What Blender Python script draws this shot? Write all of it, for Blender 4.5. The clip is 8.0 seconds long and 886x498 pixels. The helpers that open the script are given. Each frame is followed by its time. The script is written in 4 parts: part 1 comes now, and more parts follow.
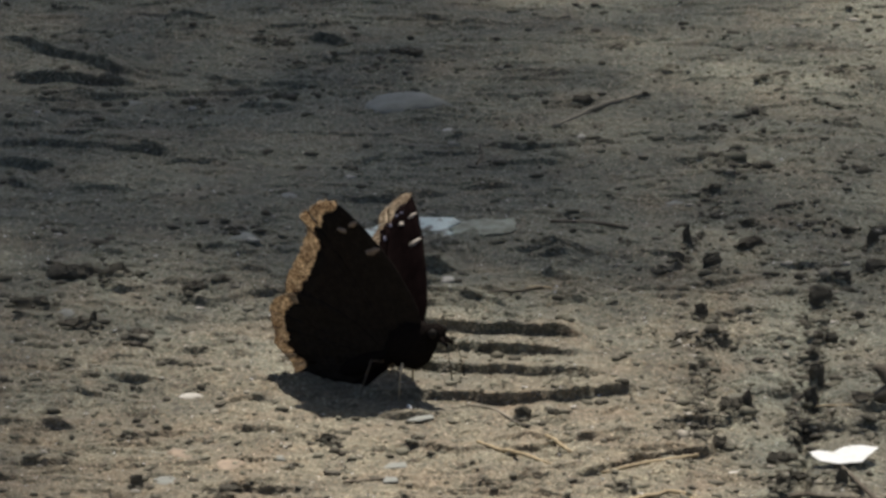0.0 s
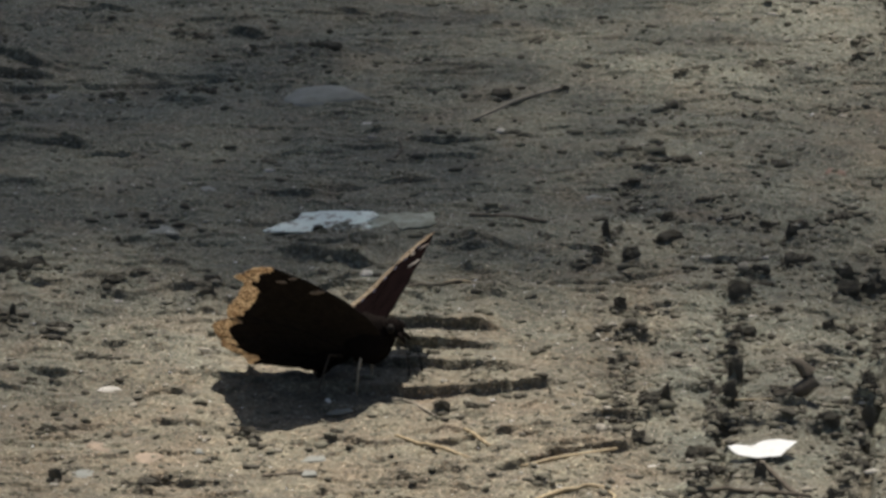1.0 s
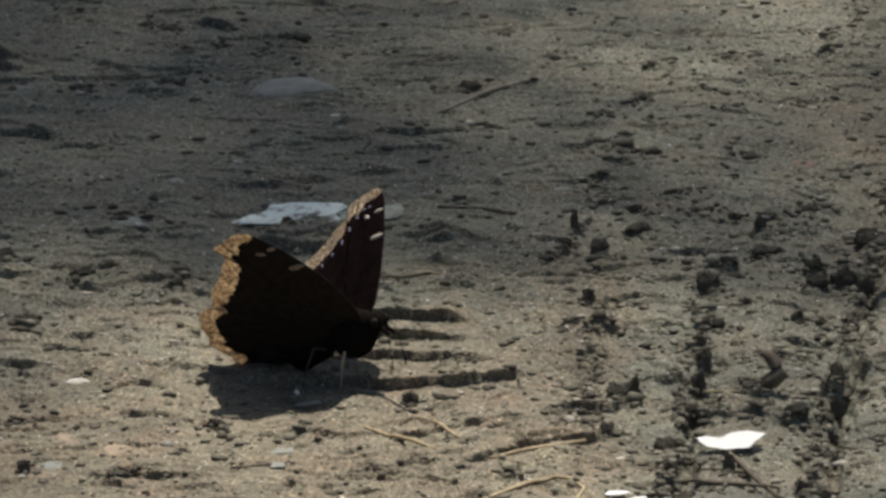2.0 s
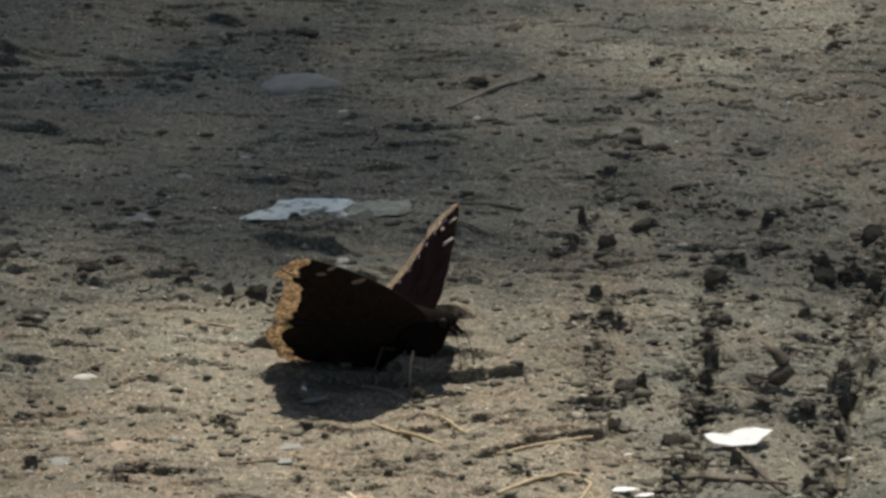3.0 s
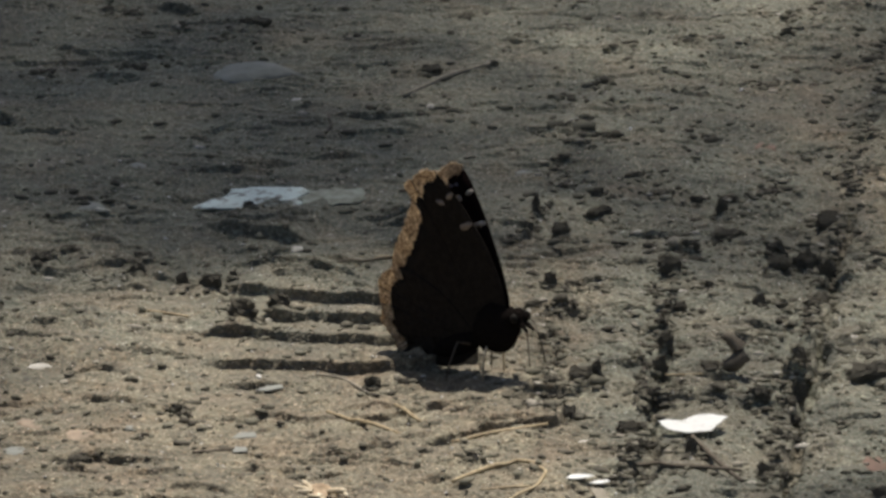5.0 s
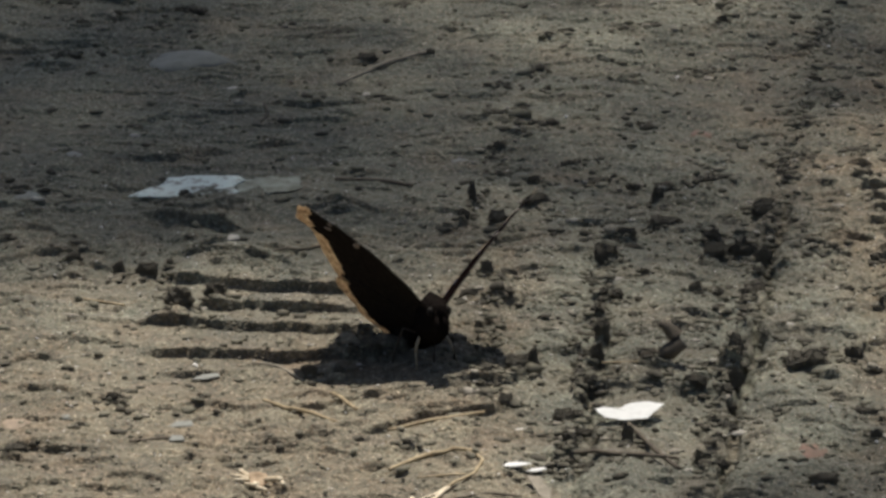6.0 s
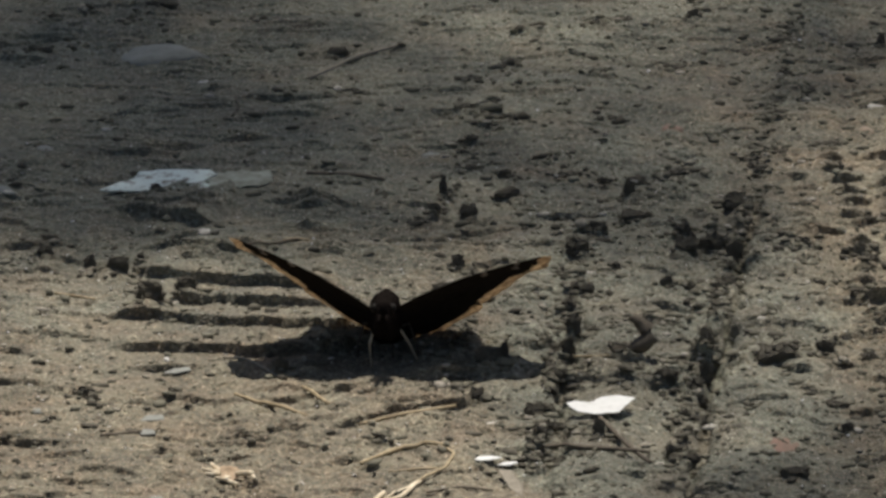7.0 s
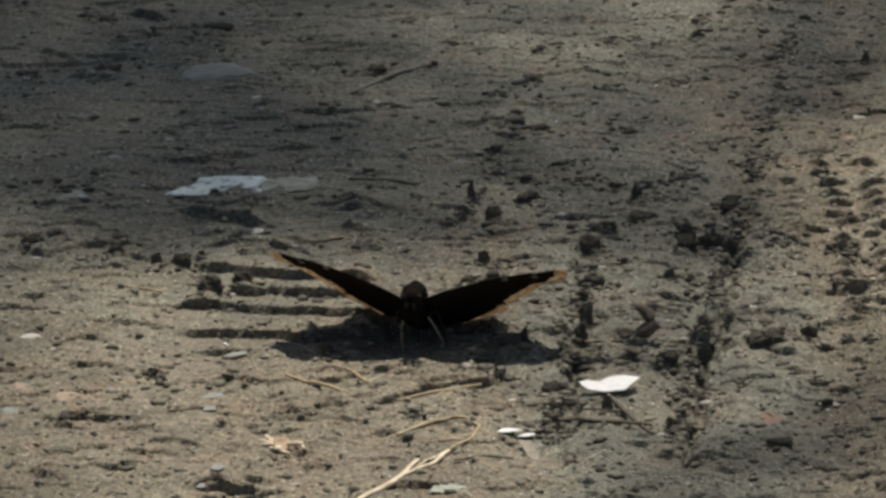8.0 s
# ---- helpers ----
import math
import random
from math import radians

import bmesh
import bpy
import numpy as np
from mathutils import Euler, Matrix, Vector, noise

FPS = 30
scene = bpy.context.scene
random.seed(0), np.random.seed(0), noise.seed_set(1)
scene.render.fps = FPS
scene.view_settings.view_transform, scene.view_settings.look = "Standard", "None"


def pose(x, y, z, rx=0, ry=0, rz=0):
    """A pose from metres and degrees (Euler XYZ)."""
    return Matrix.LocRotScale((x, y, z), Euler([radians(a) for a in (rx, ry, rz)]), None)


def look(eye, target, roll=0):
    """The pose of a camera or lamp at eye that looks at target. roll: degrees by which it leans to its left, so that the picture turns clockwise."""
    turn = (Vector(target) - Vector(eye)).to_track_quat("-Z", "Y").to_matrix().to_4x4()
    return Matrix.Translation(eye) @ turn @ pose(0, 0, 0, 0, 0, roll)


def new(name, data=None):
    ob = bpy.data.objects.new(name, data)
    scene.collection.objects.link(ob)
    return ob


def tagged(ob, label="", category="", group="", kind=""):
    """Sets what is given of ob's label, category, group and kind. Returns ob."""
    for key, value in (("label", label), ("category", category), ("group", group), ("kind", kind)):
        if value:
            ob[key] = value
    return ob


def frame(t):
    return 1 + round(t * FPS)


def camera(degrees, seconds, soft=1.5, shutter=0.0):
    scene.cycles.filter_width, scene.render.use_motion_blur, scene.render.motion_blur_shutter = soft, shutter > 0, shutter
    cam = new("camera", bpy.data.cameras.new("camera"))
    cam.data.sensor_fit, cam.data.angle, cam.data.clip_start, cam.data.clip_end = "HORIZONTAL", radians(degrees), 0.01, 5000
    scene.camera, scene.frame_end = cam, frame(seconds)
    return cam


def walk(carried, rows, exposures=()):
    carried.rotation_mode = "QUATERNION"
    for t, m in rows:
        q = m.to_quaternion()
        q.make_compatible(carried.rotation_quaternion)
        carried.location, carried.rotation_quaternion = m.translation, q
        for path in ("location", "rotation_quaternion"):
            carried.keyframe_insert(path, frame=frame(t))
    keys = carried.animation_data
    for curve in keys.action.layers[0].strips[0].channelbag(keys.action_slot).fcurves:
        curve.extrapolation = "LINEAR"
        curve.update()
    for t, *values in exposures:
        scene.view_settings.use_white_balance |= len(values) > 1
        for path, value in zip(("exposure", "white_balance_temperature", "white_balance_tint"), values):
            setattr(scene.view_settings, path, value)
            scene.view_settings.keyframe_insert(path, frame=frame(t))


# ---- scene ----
# ---- camera ----
cam = camera(7.0, 8.0, soft=3.15)
TILT, REACH = 16.5, 1.4566
# seconds, yaw, pitch, roll, metres drawn back
VIEW = [
    (0.0, 0.8402, 0.1829, 0.2755, 0.0000),
    (0.2, 0.7752, 0.1711, 0.2750, 0.0000),
    (0.5, 0.5559, 0.1206, 0.2209, 0.0000),
    (0.8, 0.2816, 0.1133, 0.0205, 0.0000),
    (1.0, 0.1725, 0.1315, 0.0120, 0.0000),
    (1.2, 0.1107, 0.1269, -0.0252, 0.0000),
    (1.5, -0.0110, 0.0929, -0.0502, 0.0000),
    (1.7, -0.0904, 0.0726, -0.0639, 0.0000),
    (2.8, -0.0400, 0.0577, -0.0777, 0.0000),
    (3.0, -0.0254, 0.0353, -0.1265, 0.0000),
    (3.2, -0.0454, 0.0567, -0.2075, 0.0000),
    (3.5, -0.0634, 0.0628, -0.1449, 0.0000),
    (3.8, 0.0289, 0.0410, 0.0004, 0.0000),
    (4.0, 0.0616, 0.0025, 0.1448, 0.0000),
    (4.2, 0.0768, -0.0096, 0.1373, 0.0000),
    (4.5, 0.0000, -0.0000, -0.0000, 0.0000),
    (4.8, -0.2221, -0.0216, -0.0891, 0.0000),
    (5.0, -0.4028, -0.0606, 0.0290, 0.0000),
    (5.2, -0.5575, -0.0870, -0.0125, 0.0000),
    (6.3, -1.0279, -0.1711, 0.0000, 0.0000),
    (6.5, -1.0938, -0.1801, -0.0421, 0.0000),
    (7.0, -1.1671, -0.2026, -0.0597, 0.0000),
    (7.1, -1.1281, -0.1999, -0.0905, 0.0535),
    (7.2, -1.0652, -0.1904, 0.0463, 0.1220),
    (7.3, -1.0331, -0.1893, 0.0000, 0.1774),
    (7.5, -0.9430, -0.1751, 0.1624, 0.2051),
    (7.8, -0.8734, -0.2322, 0.0000, 0.1895),
    (8.0, -0.8113, -0.2015, 0.1695, 0.1768),
]


def eye_pose(yaw, pitch, roll, back):
    far = REACH + back
    y, z = -far * math.cos(radians(TILT)), far * math.sin(radians(TILT))
    return pose(0, y, z, 90 - TILT + pitch, 0, yaw) @ pose(0, 0, 0, 0, 0, -roll)


walk(cam, [(t, eye_pose(yaw, pitch, roll, back)) for t, yaw, pitch, roll, back in VIEW],
     exposures=((0.0, 0.31), (4.0, 0.26), (5.2, 0.23), (6.3, 0.11), (8.0, 0.10)))

# ---- light ----
SUN_UP, SUN_SIDE = 73.0, 6.0  # degrees above the horizon, degrees right of straight ahead
SUN_WAY = Vector((math.sin(radians(SUN_SIDE)) * math.cos(radians(SUN_UP)),
                  math.cos(radians(SUN_SIDE)) * math.cos(radians(SUN_UP)), math.sin(radians(SUN_UP))))
world = bpy.data.worlds.new("sky")
world.use_nodes = True
scene.world = world
sky = world.node_tree.nodes.new("ShaderNodeTexSky")
sky.sky_type, sky.sun_disc = "NISHITA", False
sky.dust_density, sky.ozone_density = 3.2, 0.6
sky.sun_elevation, sky.sun_rotation = radians(SUN_UP), radians(SUN_SIDE)
world.node_tree.links.new(sky.outputs[0], world.node_tree.nodes["Background"].inputs[0])
world.node_tree.nodes["Background"].inputs[1].default_value = 0.06
lamp = bpy.data.lights.new("sun", "SUN")
lamp.energy, lamp.angle, lamp.color = 5.0, radians(0.53), (1.0, 0.92, 0.82)
sun = new("sun", lamp)
sun.matrix_basis = look(SUN_WAY * 20, (0, 0, 0))


# ---- materials ----
class Mat:
    """A small builder of node materials."""

    def __init__(self, name):
        self.m = bpy.data.materials.new(name)
        self.m.use_nodes = True
        self.t = self.m.node_tree
        self.b = self.t.nodes["Principled BSDF"]
        self.c = self.t.nodes.new("ShaderNodeTexCoord").outputs["Object"]

    def put(self, socket, value):
        if isinstance(value, bpy.types.NodeSocket):
            self.t.links.new(value, socket)
        else:
            socket.default_value = value

    def noise(self, scale, detail=4.0, rough=0.6, coord=None, distort=0.0):
        n = self.t.nodes.new("ShaderNodeTexNoise")
        self.t.links.new(coord or self.c, n.inputs["Vector"])
        n.inputs["Scale"].default_value, n.inputs["Detail"].default_value = scale, detail
        n.inputs["Roughness"].default_value, n.inputs["Distortion"].default_value = rough, distort
        return n.outputs[0]

    def cells(self, scale, feature="F1", out=0):
        n = self.t.nodes.new("ShaderNodeTexVoronoi")
        n.feature = feature
        self.t.links.new(self.c, n.inputs["Vector"])
        n.inputs["Scale"].default_value = scale
        return n.outputs[out]

    def ramp(self, value, *stops):
        n = self.t.nodes.new("ShaderNodeValToRGB")
        self.put(n.inputs[0], value)
        e = n.color_ramp.elements
        while len(e) < len(stops):
            e.new(0.5)
        for k, (p, col) in enumerate(stops):
            col = (col, col, col) if isinstance(col, (int, float)) else col
            e[k].position, e[k].color = p, (*col, 1)
        return n.outputs[0]

    def mix(self, fac, a, b, mode="MIX"):
        n = self.t.nodes.new("ShaderNodeMix")
        n.data_type, n.blend_type = "RGBA", mode
        for s, v in ((n.inputs[0], fac), (n.inputs[6], a), (n.inputs[7], b)):
            if isinstance(v, tuple) and len(v) == 3:
                v = (*v, 1)
            self.put(s, v)
        return n.outputs[2]

    def math(self, op, a, b=0.0):
        n = self.t.nodes.new("ShaderNodeMath")
        n.operation = op
        self.put(n.inputs[0], a)
        self.put(n.inputs[1], b)
        return n.outputs[0]

    def bump(self, height, strength, distance, before=None):
        n = self.t.nodes.new("ShaderNodeBump")
        self.put(n.inputs["Height"], height)
        n.inputs["Strength"].default_value, n.inputs["Distance"].default_value = strength, distance
        if before is not None:
            self.t.links.new(before, n.inputs["Normal"])
        return n.outputs[0]

    def island(self):
        return self.t.nodes.new("ShaderNodeNewGeometry").outputs["Random Per Island"]

    def done(self, color, rough=0.8, normal=None, spec=0.3, see_through=None):
        color = (*color, 1) if isinstance(color, tuple) and len(color) == 3 else color
        self.put(self.b.inputs["Base Color"], color)
        self.put(self.b.inputs["Roughness"], rough)
        self.b.inputs["Specular IOR Level"].default_value = spec
        if normal is not None:
            self.t.links.new(normal, self.b.inputs["Normal"])
        if see_through:
            part_, tint = see_through
            tr = self.t.nodes.new("ShaderNodeBsdfTranslucent")
            self.put(tr.inputs[0], (*tint, 1) if isinstance(tint, tuple) else tint)
            mx = self.t.nodes.new("ShaderNodeMixShader")
            mx.inputs[0].default_value = part_
            self.t.links.new(self.b.outputs[0], mx.inputs[1])
            self.t.links.new(tr.outputs[0], mx.inputs[2])
            self.t.links.new(mx.outputs[0], self.t.nodes["Material Output"].inputs[0])
        return self.m


def soil_material(name, light, dark, spread=False):
    """Mud with grit; spread: a slightly browner tint outside two rounded patches."""
    m = Mat(name)
    big = m.noise(28, 5, 0.6)
    mid = m.noise(170, 5, 0.65)
    fine = m.noise(900, 4, 0.7)
    grain = m.cells(1500)
    base = m.mix(m.ramp(big, (0.35, 0.0), (0.68, 1.0)), dark, light)
    base = m.mix(m.ramp(mid, (0.36, 0.5), (0.58, 0.0)), base, tuple(c * 0.42 for c in dark))
    base = m.mix(m.ramp(fine, (0.55, 0.0), (0.72, 0.55)), base, tuple(min(c * 1.85, 0.6) for c in light))
    base = m.mix(m.ramp(m.noise(62, 4, 0.6, distort=0.6), (0.47, 0.0), (0.68, 0.48)), base, (light[1] * 0.90, light[1] * 0.74, light[1] * 0.53))
    pale = m.mix(m.cells(1100, out=1), (0.28, 0.225, 0.16), (0.72, 0.65, 0.54))
    base = m.mix(m.ramp(grain, (0.12, 0.85), (0.27, 0.0)), base, pale)
    tint = m.mix(m.cells(650, out=1), (0.108, 0.084, 0.055), (0.19, 0.165, 0.115))
    base = m.mix(m.ramp(m.cells(650), (0.18, 0.6), (0.42, 0.0)), base, tint)
    for scale, low, high in ((1400, 0.64, 1.5), (3000, 0.66, 1.45)):
        base = m.mix(1.0, base, m.ramp(m.cells(scale, out=1), (0.0, low), (0.6, 1.0), (1.0, high)), "MULTIPLY")
    grime = m.ramp(m.noise(420, 3, 0.6, distort=0.5), (0.30, 0.4), (0.42, 0.0))
    base = m.mix(grime, base, (0.042, 0.037, 0.03))
    if spread:
        def round_patch(x, y, wide, deep):
            """1 within a rounded patch with a ragged edge, 0 outside; metres."""
            n = m.t.nodes.new("ShaderNodeMapping")
            n.vector_type = "TEXTURE"
            n.inputs["Location"].default_value, n.inputs["Scale"].default_value = (x, y, 0), (wide, deep, 1)
            m.put(n.inputs["Vector"], m.c)
            size = m.t.nodes.new("ShaderNodeVectorMath")
            size.operation = "LENGTH"
            m.put(size.inputs[0], n.outputs[0])
            return m.ramp(m.math("ADD", m.math("MULTIPLY", size.outputs["Value"], 0.5), ragged), (0.42, 1.0), (0.56, 0.0))

        ragged = m.math("MULTIPLY", m.math("SUBTRACT", m.noise(40, 5, 0.65), 0.5), 0.4)
        # 1 outside both patches, where the colour gets more red and less blue
        brown_mask = m.math("SUBTRACT", 1.0, m.math("MAXIMUM", round_patch(-0.06, 0.30, 0.20, 0.37), round_patch(0.068, -0.08, 0.034, 0.17)))
        base = m.mix(brown_mask, base, m.mix(1.0, base, (1.08, 0.965, 0.90), "MULTIPLY"))
    n = m.bump(fine, 0.55, 0.0006)
    n = m.bump(grain, 0.8, 0.0004, n)
    n = m.bump(mid, 0.5, 0.0016, n)
    rough = m.ramp(mid, (0.3, 0.62), (0.6, 0.95))
    return m.done(base, rough, n, 0.35)


SOIL = soil_material("dry_mud", (0.221, 0.228, 0.177), (0.124, 0.126, 0.101), True)
CLOD = soil_material("clod_mud", (0.228, 0.214, 0.168), (0.145, 0.136, 0.108))


def plain(name, a, b, scale=300, rough=0.7, bump=0.3, spec=0.35, see=None):
    m = Mat(name)
    n1, n2 = m.noise(scale, 5, 0.65), m.noise(scale * 5, 3, 0.6)
    col = m.mix(m.ramp(n1, (0.35, 0.0), (0.65, 1.0)), a, b)
    col = m.mix(m.ramp(n2, (0.5, 0.0), (0.75, 0.4)), col, tuple(c * 0.55 for c in a))
    return m.done(col, rough, m.bump(n2, bump, 0.0003), spec, see)


CAKED = plain("caked_shard", (0.35, 0.38, 0.33), (0.17, 0.17, 0.135), 260, 0.85, 0.5)
STRAW = plain("straw", (0.46, 0.38, 0.24), (0.25, 0.19, 0.11), 500, 0.6)
STRAW_PALE = plain("pale_straw", (0.72, 0.64, 0.49), (0.48, 0.39, 0.26), 420, 0.6)
TWIG_PALE = plain("grey_twig", (0.30, 0.27, 0.22), (0.20, 0.18, 0.14), 500, 0.8)
TWIG = plain("twig", (0.16, 0.135, 0.10), (0.08, 0.065, 0.05), 500, 0.8)
PETAL = plain("petal", (0.86, 0.87, 0.86), (0.80, 0.81, 0.80), 160, 0.55, 0.12, 0.4, (0.25, (0.8, 0.82, 0.8)))
STONE_GREY = plain("grey_stone", (0.222, 0.232, 0.212), (0.165, 0.170, 0.152), 200, 0.6, 0.2)
STONE_PALE = plain("pale_stone", (0.52, 0.50, 0.45), (0.36, 0.34, 0.30), 260, 0.6, 0.2)
STONE_PINK = plain("pink_stone", (0.31, 0.24, 0.175), (0.19, 0.15, 0.108), 260, 0.65, 0.2)
STONE_RED = plain("red_stone", (0.235, 0.145, 0.11), (0.18, 0.125, 0.092), 260, 0.7, 0.2)
CHIP = plain("wood_chip", (0.55, 0.42, 0.28), (0.38, 0.27, 0.17), 600, 0.6, 0.3)
QUARTZ = plain("quartz", (0.85, 0.84, 0.8), (0.7, 0.69, 0.66), 800, 0.08, 0.1, 0.9)
BARK = plain("bark", (0.13, 0.11, 0.085), (0.07, 0.06, 0.045), 40, 0.9, 0.6)
LEAF = plain("leaf", (0.05, 0.10, 0.03), (0.03, 0.07, 0.02), 60, 0.5, 0.2, 0.3, (0.5, (0.13, 0.30, 0.06)))


def shard_material():
    m = Mat("pale_shard")
    dirt = m.ramp(m.noise(330, 5, 0.7), (0.50, 0.0), (0.62, 0.9))
    wash = m.ramp(m.noise(70, 3, 0.5), (0.45, 0.0), (0.7, 0.5))
    col = m.mix(wash, (0.66, 0.75, 0.71), (0.40, 0.45, 0.41))
    col = m.mix(dirt, col, (0.16, 0.13, 0.10))
    return m.done(col, m.ramp(dirt, (0.0, 0.5), (0.8, 0.9)), m.bump(m.noise(900, 3), 0.2, 0.0002), 0.5)


SHARD = shard_material()


def under_material():
    """The dark brown underside of a wing with fine cross striae."""
    m = Mat("wing_underside")
    line = m.noise(900, 4, 0.6)
    col = m.mix(m.ramp(line, (0.4, 0.0), (0.62, 1.0)), (0.017, 0.0145, 0.0125), (0.024, 0.020, 0.017))
    return m.done(col, 0.75, m.bump(line, 0.3, 0.0002), 0.0)


def upper_material():
    m = Mat("wing_upperside")
    line = m.noise(500, 4, 0.6)
    col = m.mix(m.ramp(line, (0.35, 0.0), (0.65, 1.0)), (0.0046, 0.0032, 0.0033), (0.0085, 0.0054, 0.0055))
    return m.done(col, 0.6, m.bump(line, 0.3, 0.0002), 0.0)


def margin_material():
    """Pale tan wing border, speckled with brown."""
    m = Mat("wing_border")
    speck = m.noise(2300, 3, 0.6, distort=0.8)
    band = m.noise(420, 3, 0.6, distort=1.0)
    col = m.mix(m.ramp(band, (0.38, 0.0), (0.6, 1.0)), (0.58, 0.46, 0.32), (0.88, 0.75, 0.56))
    col = m.mix(m.ramp(speck, (0.46, 0.0), (0.55, 0.88)), col, (0.10, 0.06, 0.038))
    return m.done(col, 0.7, m.bump(speck, 0.2, 0.0002), 0.2, (0.6, m.mix(0.0, col, col)))


UNDER, UPPER, BORDER = under_material(), upper_material(), margin_material()
BLUE = plain("blue_scales", (0.11, 0.11, 0.16), (0.06, 0.06, 0.10), 900, 0.5)
CREAM = plain("cream_scales", (0.52, 0.48, 0.43), (0.36, 0.32, 0.28), 900, 0.6, see=(0.3, (0.5, 0.4, 0.28)))
DULL = plain("dull_scales", (0.30, 0.245, 0.205), (0.17, 0.135, 0.11), 1400, 0.8)
FUR = plain("body_fur", (0.014, 0.0115, 0.0105), (0.0085, 0.0072, 0.0066), 1500, 0.9, 0.8, 0.0)
LEG = plain("leg_tan", (0.075, 0.058, 0.042), (0.045, 0.036, 0.027), 900, 0.6)
LEG_PALE = plain("leg_pale", (0.50, 0.44, 0.33), (0.36, 0.30, 0.22), 900, 0.6)
EYE = plain("eye_dark", (0.02, 0.017, 0.014), (0.01, 0.009, 0.008), 900, 0.6, 0.05, 0.1)


# ---- mesh helpers ----
def mesh_of(name, verts, faces, mats, smooth=True):
    me = bpy.data.meshes.new(name)
    me.from_pydata([tuple(v) for v in verts], [], faces)
    for mt in mats if isinstance(mats, (list, tuple)) else [mats]:
        me.materials.append(mt)
    if smooth:
        me.shade_smooth()
    return me


def part(name, bm, material, parent, label=""):
    me = bpy.data.meshes.new(name)
    bm.to_mesh(me)
    bm.free()
    me.materials.append(material)
    me.shade_smooth()
    ob = new(name, me)
    ob.parent = parent
    return tagged(ob, label)


def tube(points, radii, sides=8):
    """A bmesh tube along points, with closed ends."""
    bm = bmesh.new()
    pts = [Vector(p) for p in points]
    rings = []
    for k, p in enumerate(pts):
        way = (pts[min(k + 1, len(pts) - 1)] - pts[max(k - 1, 0)]).normalized()
        side = way.cross(Vector((0, 0, 1)))
        side = side.normalized() if side.length > 1e-4 else Vector((1, 0, 0))
        up = side.cross(way)
        r = radii[k] if isinstance(radii, (list, tuple)) else radii
        rings.append([bm.verts.new(p + r * (math.cos(a) * side + math.sin(a) * up))
                      for a in (2 * math.pi * j / sides for j in range(sides))])
    for a, b in zip(rings, rings[1:]):
        for j in range(sides):
            bm.faces.new((a[j], a[(j + 1) % sides], b[(j + 1) % sides], b[j]))
    bm.faces.new(rings[0][::-1])
    bm.faces.new(rings[-1])
    bmesh.ops.recalc_face_normals(bm, faces=bm.faces)
    return bm


def blob(size, seed, rough=0.25, level=3, freq=1.6):
    """An uneven rounded lump as a bmesh, of the given full sizes."""
    bm = bmesh.new()
    bmesh.ops.create_icosphere(bm, subdivisions=level, radius=0.5)
    off = Vector((seed * 3.7, seed * 1.3, seed * 7.1))
    for v in bm.verts:
        d = v.co.normalized()
        k = 1 + rough * noise.fractal(d * freq + off, 0.8, 2.1, 4)
        k += 0.6 * rough * abs(noise.noise(d * freq * 3 + off))
        v.co = Vector((d.x * size[0], d.y * size[1], d.z * size[2])) * 0.5 * k
    return bm


# ---- ground ----
def lattice(x, y, cell, seed):
    """Smooth value noise, -1 to 1, at the grid of x and y (1-D arrays, metres)."""
    rng = np.random.RandomState(seed)
    n = 257
    table = rng.uniform(-1, 1, (n, n))
    fx, fy = x / cell + 1000.37, y / cell + 1000.71
    ix, iy = np.floor(fx).astype(int), np.floor(fy).astype(int)
    ux, uy = fx - ix, fy - iy
    ux, uy = ux * ux * (3 - 2 * ux), uy * uy * (3 - 2 * uy)
    a = table[np.ix_(iy % n, ix % n)]
    b = table[np.ix_(iy % n, (ix + 1) % n)]
    c = table[np.ix_((iy + 1) % n, ix % n)]
    d = table[np.ix_((iy + 1) % n, (ix + 1) % n)]
    ux, uy = ux[None, :], uy[:, None]
    return (a * (1 - ux) + b * ux) * (1 - uy) + (c * (1 - ux) + d * ux) * uy


def axis(lo, hi, step):
    """Even steps from lo to hi, then growing ones out to 60 m on both sides."""
    mid = np.arange(lo, hi + step / 2, step)
    grow = step * np.cumsum(1.22 ** np.arange(1, 66))
    grow = grow[grow < 60]
    return np.concatenate([lo - grow[::-1], mid, hi + grow])


GX, GY = axis(-0.142, 0.150, 0.00046), axis(-0.216, 0.240, 0.00052)
near = np.exp(-np.maximum(np.abs(GX) - 0.4, 0) / 0.3)[None, :] * np.exp(-np.maximum(np.abs(GY) - 0.5, 0) / 0.3)[:, None]
LAND = 0.0006 * lattice(GX, GY, 0.060, 1) + 0.0005 * lattice(GX, GY, 0.027, 2)
COARSE = LAND.copy()
LAND += near * (0.00055 * lattice(GX, GY, 0.0125, 3) + 0.0005 * lattice(GX, GY * 0.8, 0.0062, 4))
rough_patch = 0.45 + 0.55 * np.clip(0.5 + 1.3 * lattice(GX, GY, 0.034, 9), 0, 1)
# away from the wheel tracks the mud has dried smoother
rough_patch *= 1 - 0.4 / (1 + np.exp(-np.clip((GY - 0.01) / 0.02, -40, 40)))[:, None]
LAND += near * (0.00055 * lattice(GX * 0.3, GY, 0.0095, 24) + 0.0003 * lattice(GX * 0.3, GY, 0.0048, 25))
crack = 1 - np.abs(lattice(GX, GY, 0.0052, 5))
LAND += near * rough_patch * (0.00055 * crack ** 3 + 0.00038 * lattice(GX, GY, 0.0031, 6) + 0.00032 * lattice(GX, GY, 0.0016, 7)
                              + 0.00018 * lattice(GX, GY, 0.0009, 8))
far_swell = 0.06 * (1 - near) * lattice(GX, GY, 3.0, 10) + 0.3 * (1 - near) * lattice(GX, GY, 17.0, 11)
